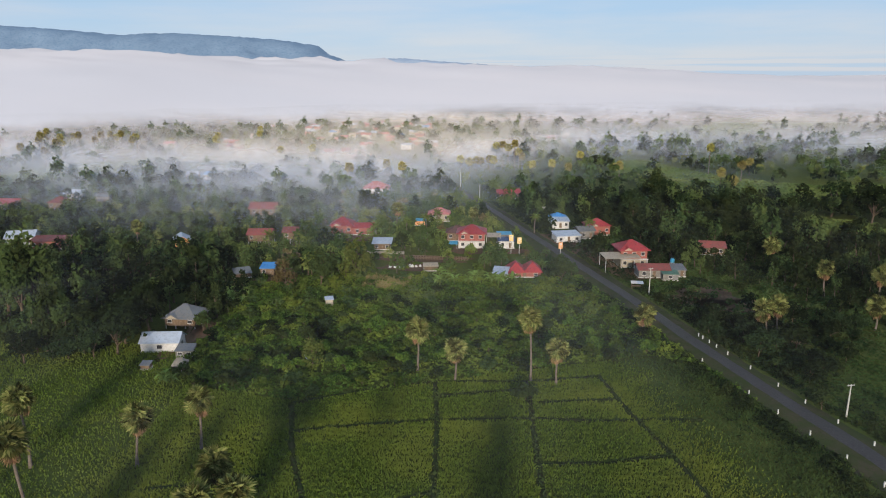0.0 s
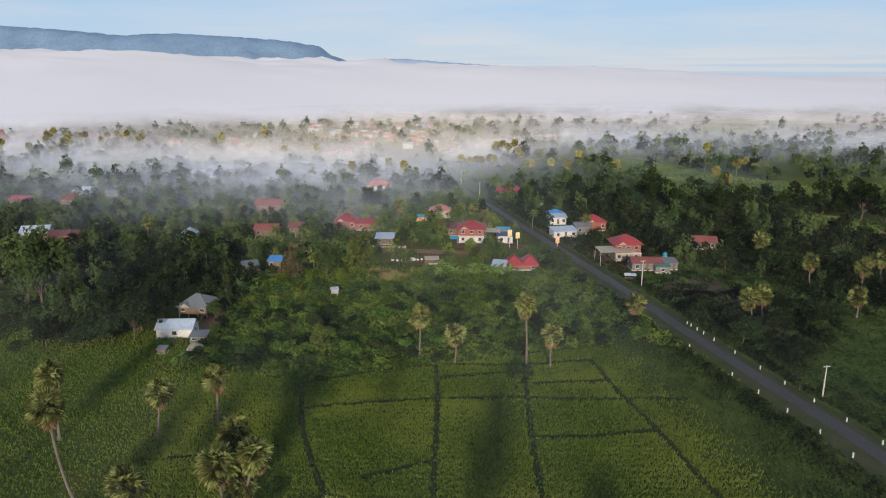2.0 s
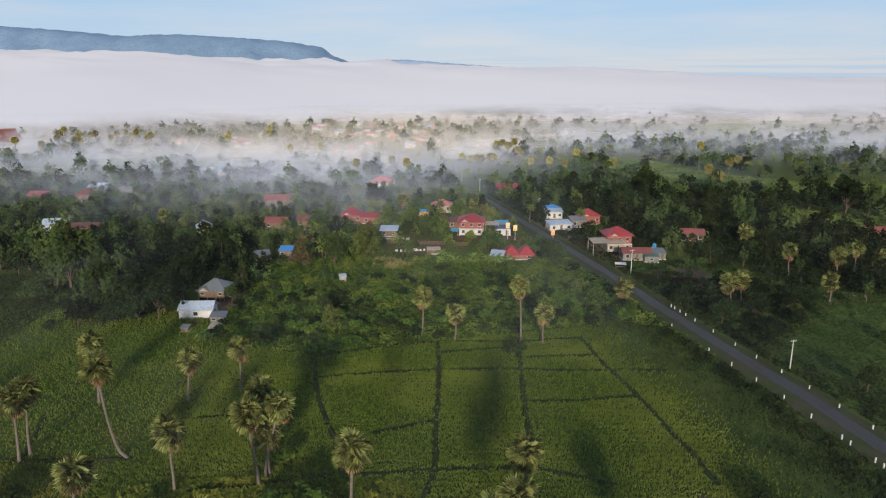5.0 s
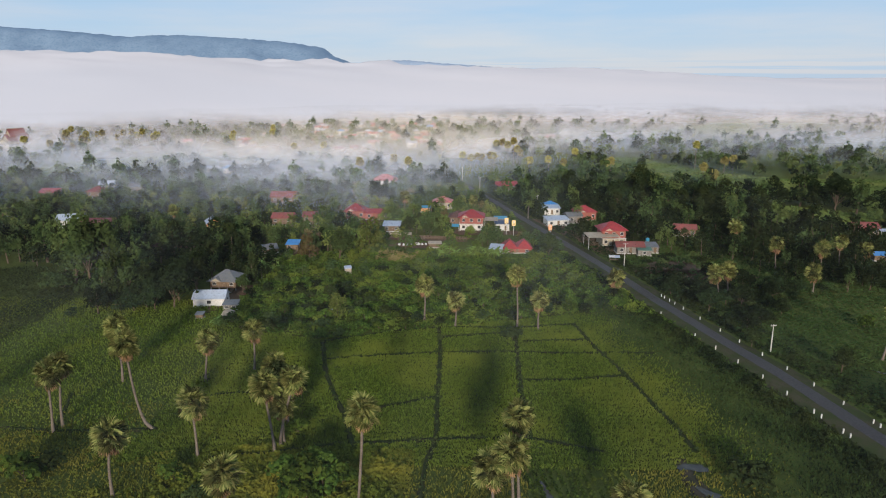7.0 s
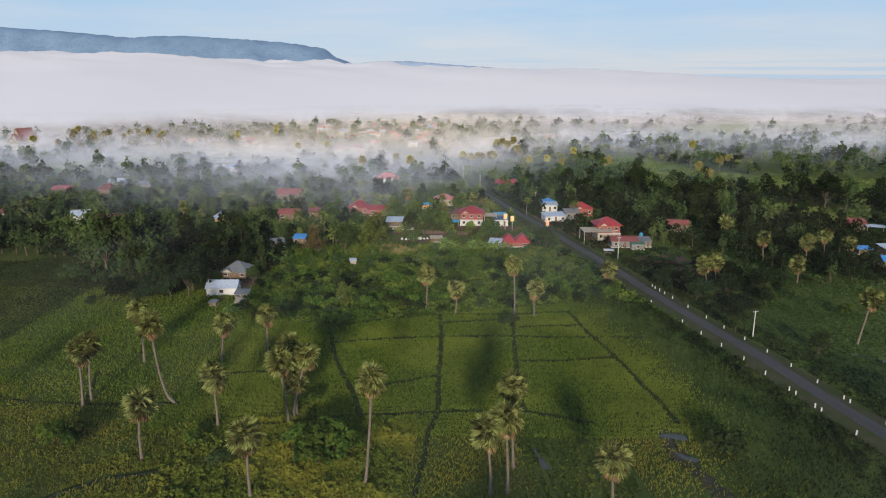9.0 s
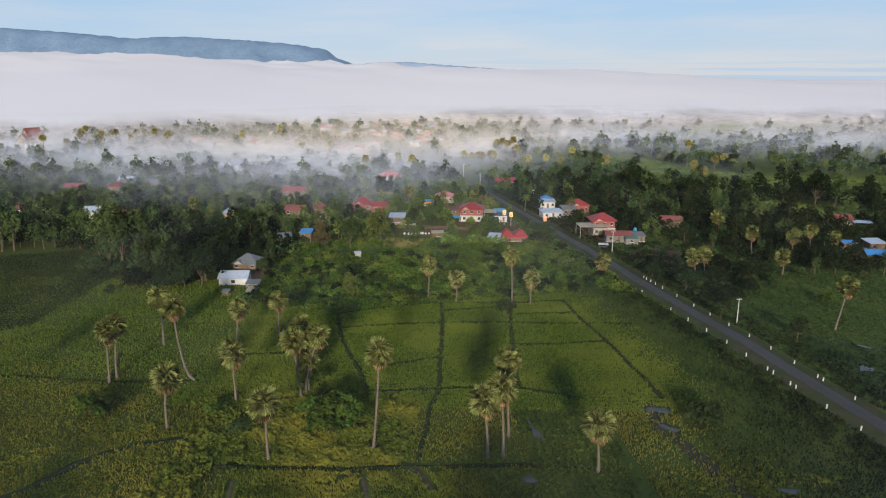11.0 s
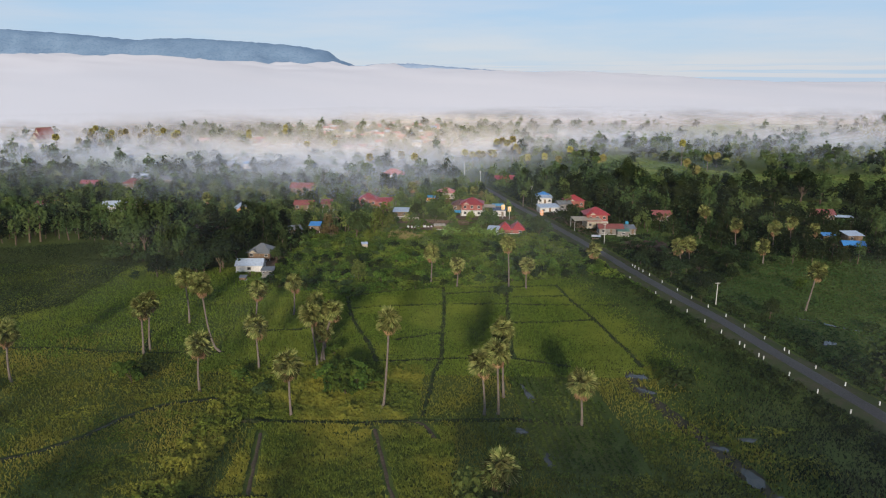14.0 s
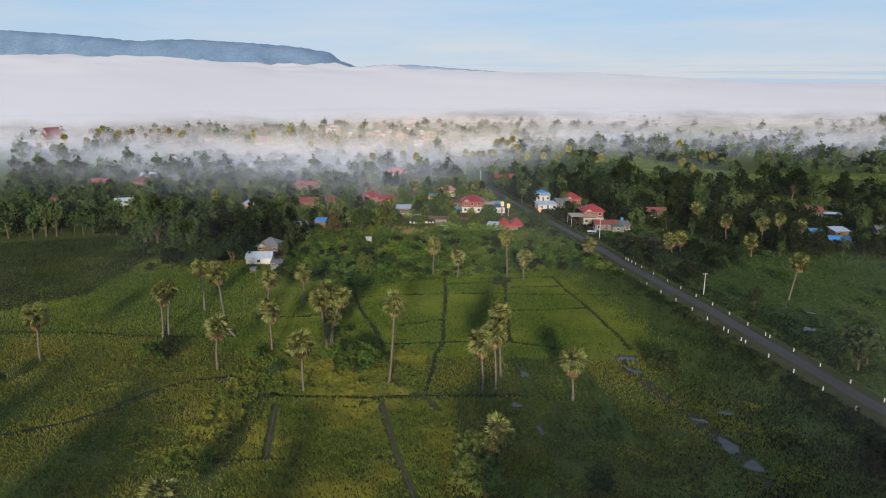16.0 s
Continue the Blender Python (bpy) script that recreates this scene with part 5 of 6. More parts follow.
KINDS = [
    ("tree", "broad leafy tree with a dense dark green crown", M["leaf_dark"], dict(height=7.5, spread_=3.4, n=1000, leaf=0.52, lobes=9)),
    ("tree", "rounded green tree with a lumpy crown", M["leaf"], dict(height=6.2, spread_=2.9, n=850, leaf=0.50, lobes=8)),
    ("tree", "slender upright tree with a narrow crown", M["leaf"], dict(height=8.2, spread_=2.1, n=750, leaf=0.48, lobes=8, lift=0.4, flat=1.3)),
    ("tree", "airy pale green tree with a loose crown", M["leaf_pale"], dict(height=6.5, spread_=2.8, n=650, leaf=0.46, lobes=8)),
    ("tree", "spreading tree with a low dark crown", M["leaf_dark"], dict(height=5.2, spread_=3.5, n=850, leaf=0.52, lobes=9, lift=0.28)),
    ("tree", "half-bare dry brown tree", M["leaf_dry"], dict(height=6.0, spread_=2.5, n=420, leaf=0.42, lobes=8)),
    ("bush", "rounded leafy green bush", M["scrub"], dict(height=2.8, spread_=1.9, n=420, leaf=0.42, lobes=6, lift=0.15, flat=1.1)),
    ("bush", "wide low dark green bush", M["leaf"], dict(height=2.2, spread_=2.1, n=420, leaf=0.42, lobes=7, lift=0.12, flat=1.1)),
    ("bush", "leafy bush with shade painted into its dark leaves", M["leaf_dark"], dict(height=2.6, spread_=2.2, n=440, leaf=0.42, lobes=7, lift=0.12, flat=1.1)),
]

# where trees stand, thickest first
wild = np.random.default_rng(9)


def inside(x, y, poly):
    hit, n = False, len(poly)
    for i in range(n):
        (x0, y0), (x1, y1) = poly[i], poly[(i + 1) % n]
        if (y0 > y) != (y1 > y) and x < (x1 - x0) * (y - y0) / (y1 - y0) + x0:
            hit = not hit
    return hit


FIELDS = [(-300, -300), (300, -300), (300, 30), (73, 60), (59, 118), (52, 138), (42, 145), (32, 141), (-6, 129), (-34, 121), (-53, 126), (-76, 139), (-104, 135), (-106, 168), (-140, 184), (-200, 172), (-300, 150)]
GARDEN = [(-40, 206), (8, 203), (8, 236), (-40, 236)]
EAST_CLEARING = [(100, 505), (104, 420), (116, 372), (126, 346), (150, 322), (176, 312), (215, 300), (290, 330), (300, 400), (215, 392), (186, 402), (160, 440), (136, 515)]
EAST_GLADE = [(140, 300), (165, 296), (200, 284), (190, 250), (158, 246), (140, 262)]
FAR_FIELD = [(180, 690), (260, 720), (385, 800), (500, 900), (560, 1060), (410, 1040), (300, 880), (210, 780)]
MIST_MEADOW = [(-300, 400), (-262, 388), (-236, 440), (-180, 462), (-128, 470), (-60, 452), (-21, 462), (-50, 520), (-124, 560), (-200, 540), (-239, 520), (-290, 470)]
MEADOWS = (EAST_CLEARING, EAST_GLADE, FAR_FIELD, MIST_MEADOW)
EAST_MEADOW = [(66, 122), (76, 60), (175, 60), (180, 158), (122, 163), (98, 158), (87, 143), (72, 130)]


def crowd(x, y):
    """How thickly trees stand at a place, 0 to 1, and which kinds."""
    off = x - float(road_x(y))
    if inside(x, y, FIELDS) and off < 0:
        return 0.0, ()
    if abs(off) < 7.6:
        return 0.0, ()
    if inside(x, y, GARDEN):
        return 0.34, (6, 7, 3, 1, 6)
    low = float(waves(np.array([x]), np.array([y]), 60.0, 61)[0])
    if any(inside(x + 5 * low, y - 6 * low, p) for p in MEADOWS):
        return 0.012, (0, 1, 7)
    if 380 < y < 480 and -12 < x < 75:
        return 0.30, (6, 7, 3, 8)
    # dark kinds prevail east of the road: shade put into leaf colour
    if off > 0:
        if inside(x, y, EAST_MEADOW) or y < 60:
            return 0.03, (1, 6, 7)
        if y < 175 and off < 60:
            return 0.85, (8, 7, 4, 8, 4)
        if y < 205 and off < 45:
            return 0.30, (8, 7)
        if y < 262:
            return 0.8 if low > -0.45 else 0.15, (0, 4, 4, 0, 8, 2)
        if y < 350:
            return (0.9 if low > -0.5 or x < 110 else 0.10), (0, 4, 1, 0, 2, 0)
        # pale kinds mixed in: sunlight on the far woods put into leaf colour
        if y < 620:
            return (0.85 if low > -0.35 else 0.10), (1, 3, 0, 1, 3, 2, 4)
        return 0.75 if low > -0.1 else 0.06, (0, 1, 3, 1, 2)
    if y < 205 and x > -62:
        return 0.50, (6, 7, 6, 8, 7, 6)
    if y < 205:
        return 0.95, (0, 0, 4, 0, 2, 8, 1, 4)
    # here too pale kinds bring sunlight into the leaf colour
    if y < 345:
        return 0.8, (1, 3, 1, 2, 6, 3, 1, 5, 0, 7) if x > -60 else (0, 1, 2, 1, 4, 0, 3)
    if y < 430:
        return 0.7 if low > -0.1 else 0.18, (0, 1, 4, 2)
    return 0.85 if low > -0.25 or y > 600 else 0.2, (1, 3, 1, 4, 3, 2)


SPOTS = []
taken = {}


def roomy(x, y, r):
    c = 8.0
    i, j = int(x // c), int(y // c)
    for a_ in (-1, 0, 1):
        for b_ in (-1, 0, 1):
            for q in taken.get((i + a_, j + b_), ()):
                if (q[0] - x) ** 2 + (q[1] - y) ** 2 < (0.52 * (q[2] + r)) ** 2:
                    return False
    taken.setdefault((i, j), []).append((x, y, r))
    return True


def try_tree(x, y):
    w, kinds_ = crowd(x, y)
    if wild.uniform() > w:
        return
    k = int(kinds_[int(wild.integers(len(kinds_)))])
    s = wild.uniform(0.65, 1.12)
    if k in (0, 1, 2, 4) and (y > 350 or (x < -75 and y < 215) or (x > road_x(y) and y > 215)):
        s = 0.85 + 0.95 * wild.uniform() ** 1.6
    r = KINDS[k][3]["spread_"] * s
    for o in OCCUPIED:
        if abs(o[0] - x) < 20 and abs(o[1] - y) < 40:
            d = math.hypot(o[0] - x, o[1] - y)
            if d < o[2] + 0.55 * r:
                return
            # tall trees are kept out of the camera's sight line to house fronts
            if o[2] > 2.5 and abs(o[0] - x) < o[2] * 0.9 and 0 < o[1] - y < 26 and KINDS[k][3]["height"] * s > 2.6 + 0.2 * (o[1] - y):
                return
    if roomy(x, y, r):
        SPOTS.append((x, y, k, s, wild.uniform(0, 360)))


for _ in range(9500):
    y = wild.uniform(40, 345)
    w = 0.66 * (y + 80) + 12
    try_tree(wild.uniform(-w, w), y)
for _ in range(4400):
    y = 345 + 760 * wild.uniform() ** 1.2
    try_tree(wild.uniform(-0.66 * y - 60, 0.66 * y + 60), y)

# trees that stand alone in or near the fields
LONE = [(2.6, 14.5, 3, 1.35), (5.0, 11.5, 3, 1.0), (22, 13.5, 1, 0.85), (86.8, 62, 1, 1.6), (91, 66, 1, 1.2), (-93, 46, 1, 0.7), (44.9, 62.7, 7, 1.65), (-67.5, 60.5, 6, 1.5), (-66, 63.5, 7, 1.2), (-27, 62.5, 6, 1.3), (-23.5, 60.5, 6, 1.7), (-20.5, 61.5, 6, 1.6), (-24.5, 57.5, 6, 1.3), (-20, 58.5, 6, 1.25), (-22, 64, 6, 1.5), (-17.5, 61, 6, 1.2), (-22, 56, 6, 1.1), (66, 18.5, 0, 1.05), (70.5, 22, 0, 0.9), (-28, 76, 6, 1.0),
        (82.2, 105.5, 1, 0.85), (68.9, 119.5, 1, 0.6), (13.0, 122.5, 7, 1.2), (-35.3, 148, 1, 0.8), (-32.0, 137, 3, 0.95), (-44, 61, 6, 1.0), (-39, 56, 7, 0.9), (-33, 203, 3, 1.85), (-36, 206, 3, 1.3), (-42, 196, 1, 1.6), (-51, 191, 5, 1.6),
        # trees between the houses
        (-56, 241, 1, 1.5), (-12, 231, 1, 0.85), (-21, 239, 1, 1.0), (-5, 233, 1, 0.8), (4, 230, 3, 0.75), (10, 230, 1, 0.75), (-7, 262, 5, 0.9), (-42, 306, 0, 1.5), (31, 199, 1, 1.3),
        (47, 312, 1, 1.9), (60, 302, 0, 1.6), (74, 284, 0, 1.8),
        # tall trees at the rim of the eastern clearings
        (94, 323, 2, 2.1), (97, 318, 0, 1.9), (90, 318, 0, 1.7), (167, 304, 0, 2.0), (156, 339, 0, 1.1), (175, 287, 0, 2.0), (183, 283, 2, 1.8), (113, 297, 0, 1.7), (96, 285, 0, 1.6),
        # a high thicket in the west
        (-113, 168, 2, 2.2), (-108, 166, 2, 2.0), (-118, 165, 2, 1.9), (-111, 161, 2, 1.7), (-104, 163, 2, 1.6), (-121, 170, 1, 1.7), (-118, 158, 7, 1.7), (-110, 156, 7, 1.7), (-104, 158, 7, 1.6), (-124, 162, 7, 1.7), (-99, 155, 7, 1.5),
        (-96, 150, 2, 1.5), (-92, 147, 2, 1.35), (-99, 146, 2, 1.3), (-95, 144, 2, 1.15), (-89, 150, 2, 1.2), (-86, 143, 0, 1.1),
        # unseen tall trees, added behind the first fields to lay long shadows across them
        (-63, -16, 2, 1.95), (-60, -19, 2, 1.85), (-54, -22, 2, 1.7), (-26, -28, 2, 1.7), (9, -16, 2, 1.95), (11, -20, 2, 1.8), (-82, -16, 2, 1.9), (-86, -20, 2, 1.8),
        (14, -18, 2, 1.9), (22, -20, 0, 1.9), (31, -18, 2, 1.95), (38, -20, 0, 1.9), (47, -18, 2, 1.9), (55, -20, 0, 1.9), (-105, -18, 0, 1.9),
        (62, -20, 2, 2.0), (70, -18, 0, 2.0), (78, -22, 2, 2.0), (43, -25, 0, 2.0), (27, -26, 0, 2.0), (51, -27, 0, 2.0), (60, -28, 2, 2.0), (86, -24, 0, 2.0), (95, -20, 2, 2.0)]
ranked = sorted(SPOTS, key=lambda s: (s[0] * 0.6) ** 2 + (s[1] + 20) ** 2)
singles, rest = ranked[:262], ranked[262:]
PROTO = {}
for n, (x, y, k, s, turn) in enumerate([(a_, b_, c_, d_, 40.0 * i) for i, (a_, b_, c_, d_) in enumerate(LONE)] + singles):
    variant = (k, n % 3)
    m = pose(x, y, 0, 0, 0, turn) @ Matrix.Scale(s, 4)
    if variant not in PROTO:
        name, label, mt, kw = KINDS[k]
        PROTO[variant] = tree_thing(name, label, name, m, 300 + 10 * k + n % 3, mt, **dict(kw, n=int(kw["n"] * 1.0), leaf=kw["leaf"] * 0.92))
    else:
        q = copy_thing(PROTO[variant], Matrix.Identity(4))
        q.matrix_basis = m

# the rest of the woods, joined by kind
lod_mid = [tree_arrays(400 + k, **dict(kw, n=int(kw["n"] * 0.31), leaf=kw["leaf"] * 1.1, low=0.30)) for k, (_, _, _, kw) in enumerate(KINDS)]
lod_far = [tree_arrays(500 + k, **dict(kw, n=int(kw["n"] * 0.078), leaf=kw["leaf"] * 2.3, low=0.22)) for k, (_, _, _, kw) in enumerate(KINDS)]


def placed(arr, x, y, s, turn):
    c_, s_ = math.cos(radians(turn)) * s, math.sin(radians(turn)) * s
    R = np.array(((c_, -s_, 0), (s_, c_, 0), (0, 0, s)))
    return arr[0] @ R.T + np.array((x, y, 0)), arr[1]


by_mat, trunks = {}, []
for x, y, k, s, turn in rest:
    wood, lf = (lod_mid if y < 350 else lod_far)[k]
    by_mat.setdefault(KINDS[k][2].name, (KINDS[k][2], []))[1].append(placed(lf, x, y, s, turn))
    if y < 260:
        trunks.append(placed((wood[0][:24], wood[1][:18]), x, y, s, turn))
for mt, pieces in by_mat.values():
    tagged(new("woodland", mesh_of("woodland", *joined(pieces), mt)), "dense tropical woodland of mixed green trees", "woodland", kind="stuff")
tagged(new("woodland_trunks", mesh_of("woodland_trunks", *joined(trunks), M["tree_bark"])), "brown trunks and limbs of the woodland trees", "tree trunks", kind="stuff")

# open meadows between the woods: rank grass over the soil
for poly in MEADOWS:
    g_ = np.array(poly, dtype=float)
    (x0, y0), (x1, y1) = g_.min(axis=0), g_.max(axis=0)
    n = int((x1 - x0) * (y1 - y0) * (0.6 if y1 < 600 else 0.18))
    X, Y = wild.uniform(x0, x1, n), wild.uniform(y0, y1, n)
    jx, jy = 4 * waves(X, Y, 30, 401), 4 * waves(X, Y, 24, 402)
    k = np.array([inside(a_, b_, poly) for a_, b_ in zip(X + jx, Y + jy)])
    X, Y = X[k], Y[k]
    N = np.stack([wild.normal(0, 0.35, len(X)), wild.normal(-0.25, 0.35, len(X)), np.ones(len(X))], 1)
    big = 1.2 if y1 < 600 else 2.3
    C = np.stack([X, Y, 0.10 + 0.25 * wild.uniform(size=len(X)) + 0.15 * waves(X, Y, 14, 403)], 1)
    tagged(new("meadow_grass", mesh_of("meadow_grass", *cards(C, N, big * wild.uniform(0.7, 1.6, len(X)), wild), M["meadow"])), "rank light green grass of an open misty meadow", "grass", kind="stuff")

# ---- banana plants ----


def banana_plant(m):
    r = np.random.default_rng(640)
    ob = thing("banana_plant", "banana plant with broad arching light green leaves", "banana plant", m, "banana plants")
    v, fc = tube([(0, 0, -0.2), (0.03, 0, 0.8), (0.05, 0.02, 1.7)], (0.16, 0.13, 0.09), 7)
    hang(new("stem", mesh_of("stem", v, fc, M["leaf_pale"])), ob)
    V, F = [], []
    for i in range(7):
        t = i / 6
        w = 0.30 * math.sin(math.pi * min(1, 0.12 + 0.88 * t) ** 0.8) + 0.02
        c = np.array((0, 1.9 * t * (1 - 0.18 * t), 1.0 * t - 1.25 * t * t))
        V += [c + (-w, 0, -0.10), c, c + (w, 0, -0.10)]
        if i:
            b_ = 3 * i
            F += [(b_ - 3, b_ - 2, b_ + 1, b_), (b_ - 2, b_ - 1, b_ + 2, b_ + 1)]
    me = mesh_of("leaf", V, F, M["banana"])
    for k in range(9):
        q = hang(new("leaf", me), ob)
        q.matrix_basis = pose(0.05, 0.02, 1.6, 0, 0, k * 137 + r.uniform(-15, 15)) @ pose(0, 0, 0, 38 - 7 * k + r.uniform(-8, 8), 0, 0) @ Matrix.Scale(r.uniform(0.85, 1.15), 4)
    return ob


BANANA_GROVES = [(-1, 199, 6, 5, 9), (9, 200, 5, 4, 7), (-92, 163, 8, 6, 8), (-32, 262, 5, 3, 5), (-87, 255, 6, 3, 5), (14, 198, 3, 3, 3), (66, 266, 5, 3, 4), (-60, 127, 3, 2, 3), (-108, 190, 7, 6, 6), (-20, 250, 6, 4, 5), (-82, 240, 4, 4, 4), (-28, 277, 8, 5, 8), (-48, 240, 6, 4, 4), (-5, 262, 6, 4, 5), (30, 215, 3, 3, 3), (74, 258, 6, 5, 5), (-62, 182, 6, 6, 5), (-112, 228, 6, 5, 5)]
plant = None
for gx, gy, sx, sy, n in BANANA_GROVES:
    big = 1.0 if gy < 205 and gx > -10 else 0.85
    for _ in range(n):
        m = pose(gx + wild.uniform(-sx, sx), gy + wild.uniform(-sy, sy), 0, 0, 0, wild.uniform(0, 360)) @ Matrix.Scale(big * wild.uniform(1.15, 1.8), 4)
        if plant is None:
            plant = banana_plant(m)
        else:
            q = copy_thing(plant, Matrix.Identity(4))
            q.matrix_basis = m

# ---- crops, grass and undergrowth ----


def line_gap(X, Y, lines):
    """Distance of each point to the nearest of the lines."""
    best = np.full(len(X), 1e9)
    for pts in lines:
        for (x0, y0), (x1, y1) in zip(pts, pts[1:]):
            dx, dy = x1 - x0, y1 - y0
            t = np.clip(((X - x0) * dx + (Y - y0) * dy) / (dx * dx + dy * dy), 0, 1)
            best = np.minimum(best, np.hypot(X - x0 - t * dx, Y - y0 - t * dy))
    return best


def blades(X, Y, H, W, rng, z=0.0, splay=0.35):
    """Upright tufts: a leaning diamond blade each."""
    n = len(X)
    an = rng.uniform(0, 2 * math.pi, n)
    lx, ly = rng.normal(0, splay, n) * H, rng.normal(0, splay, n) * H
    dx, dy = np.cos(an) * W * 0.5, np.sin(an) * W * 0.5
    zz = np.full(n, z)
    V = np.stack([np.stack([X, Y, zz - 0.05], 1), np.stack([X + dx + lx * 0.5, Y + dy + ly * 0.5, zz + H * 0.55], 1), np.stack([X + lx, Y + ly, zz + H], 1), np.stack([X - dx + lx * 0.5, Y - dy + ly * 0.5, zz + H * 0.55], 1)], axis=1).reshape(-1, 3)
    return V, np.arange(n * 4).reshape(n, 4)


grow = np.random.default_rng(31)
bare = [*BUNDS.values()]
paths = [*TRACKS.values(), stream]


def scatter(n, x0, x1, y0, y1):
    return grow.uniform(x0, x1, n), grow.uniform(y0, y1, n)


def wet(X, Y):
    k = (line_gap(X, Y, [MUD]) < 1.2 + 1.1 * waves(X, Y, 5, 131)) & (waves(X, Y, 3.5, 133) > 0.0)
    for x, y, a_, b_, _ in POOLS:
        k |= np.hypot((X - x) / (a_ + 0.3), (Y - y) / (b_ + 0.3)) < 1
    return k


# rice in the walled fields
X, Y = scatter(165000, -56, 56, 66, 140)
off = X - road_x(Y)
inf = np.array([inside(a_, b_, FIELDS) for a_, b_ in zip(X, Y)])
slant = np.interp(Y, (60, 72, 90, 102, 117, 133, 150), (41, 40.5, 37.7, 35.6, 32, 29.4, 27))
keep = inf & (X < slant + 3.5 + 9.0 * grow.uniform(size=len(X)) ** 2 + 2.5 * waves(X, Y, 9, 78)) & (line_gap(X, Y, bare) > 0.62 + 0.3 * waves(X, Y, 6, 70)) & (line_gap(X, Y, paths) > 0.7) & ~wet(X, Y)
X, Y = X[keep], Y[keep]
H = 0.54 + 0.16 * waves(X, Y, 17, 71) + 0.07 * np.sin(Y * 4.1 + 0.6 * np.sin(X * 0.3)) + 0.09 * waves(X, Y, 2.6, 72)
tagged(new("rice_crop", mesh_of("rice_crop", *blades(X, Y, H, 0.18 + 0.1 * grow.uniform(size=len(X)), grow), M["rice"])), "bright green young rice filling the paddy fields", "rice crop", kind="stuff")
bx, by = [], []
for pts in BUNDS.values():
    for (x0, y0), (x1, y1) in zip(pts, pts[1:]):
        n = int(math.hypot(x1 - x0, y1 - y0) * 5)
        t = grow.uniform(size=n)
        bx.append(x0 + (x1 - x0) * t + grow.normal(0, 0.32, n))
        by.append(y0 + (y1 - y0) * t + grow.normal(0, 0.32, n))
X, Y = np.concatenate(bx), np.concatenate(by)
k = waves(X, Y, 5, 79) > -0.1
X, Y = X[k], Y[k]
tagged(new("bund_grass", mesh_of("bund_grass", *blades(X, Y, 0.32 + 0.25 * grow.uniform(size=len(X)), 0.3 + 0.2 * grow.uniform(size=len(X)), grow, z=0.1, splay=0.5), M["leaf"])), "ragged dark grass growing along the field bunds", "grass", kind="stuff")
# weeds and mixed crop in the nearer and outer fields
X, Y = scatter(380000, -165, 82, -25, 150)
off = X - road_x(Y)
core = (X > -56) & (X < np.interp(Y, (60, 72, 90, 102, 117, 133, 150), (41, 40.5, 37.7, 35.6, 32, 29.4, 27))) & (Y > 66)
wv = waves(X, Y, 26, 73)
keep = ~core & (off < -5) & (np.abs(X + 3) < 0.73 * (Y + 82) + 8) & (line_gap(X, Y, bare) > 0.45) & (line_gap(X, Y, paths) > 0.7) & ~wet(X, Y) & (grow.uniform(size=len(X)) < (0.8 + 0.3 * wv) * np.clip((Y + 25) / 22, 0, 1))
bed = (X > 11.0 + (62 - Y) * 0.115) & (X < 28.2 + (62 - Y) * 0.115) & (Y > 29.5) & (Y < 66.2)
keep &= ~bed
keep &= ~((X > -36) & (X < 0) & (Y < 44)) & ~((X > -44) & (X < -7) & (Y > 45) & (Y < 71))
X, Y, wv = X[keep], Y[keep], wv[keep]
H = 0.42 + 0.20 * wv + 0.2 * grow.uniform(size=len(X))
W = 0.16 + 0.14 * grow.uniform(size=len(X))
# share of dark blades grows eastward: shade painted into the weeds
east = grow.uniform(size=len(X)) < np.clip((X + 0.35 * (80 - Y) - 50) / 40, 0, 0.60)
verge_side = X + 1.5 * waves(X, Y, 5, 77) - 14 * grow.uniform(size=len(X)) ** 2 > np.interp(Y, (10, 30, 60, 72, 90, 102, 117, 133, 150), (62, 52, 41.5, 41, 38.2, 36, 32.5, 29.8, 27.4))
soft_edge = 70 + 10 * waves(X, Y, 22, 80) + 16 * grow.uniform(size=len(X))
for k, mt, words in ((~east & verge_side, M["grass"], "soft mid-green grass between the paddies and the road"), (~east & ~verge_side & (Y > soft_edge), M["rice"], "even green grass and young crop on the western fields"), (~east & ~verge_side & (Y <= soft_edge), M["weed"], "rough yellow-green weeds and grass over the fallow fields"), (east, M["leaf_dark"], "rough weeds on wet roadside ground, shade painted into their dark green")):
    tagged(new("weeds", mesh_of("weeds", *blades(X[k], Y[k], H[k], W[k], grow, splay=0.45), mt)), words, "weeds", kind="stuff")
X, Y = scatter(80000, 45, 200, 40, 265)
k = (X - road_x(Y) > 6.0) & ~wet(X, Y)
for x, y, a_, b_, _ in YARDS:
    k &= np.hypot((X - x) / a_, (Y - y) / b_) > 1
X, Y = X[k], Y[k]
H = 0.24 + 0.12 * waves(X, Y, 19, 75) + 0.12 * grow.uniform(size=len(X))
tagged(new("meadow_grass", mesh_of("meadow_grass", *blades(X, Y, H, 0.62 + 0.3 * grow.uniform(size=len(X)), grow, splay=0.9), M["grass"])), "short grass of the low meadow, shade painted into its colour", "grass", kind="stuff")


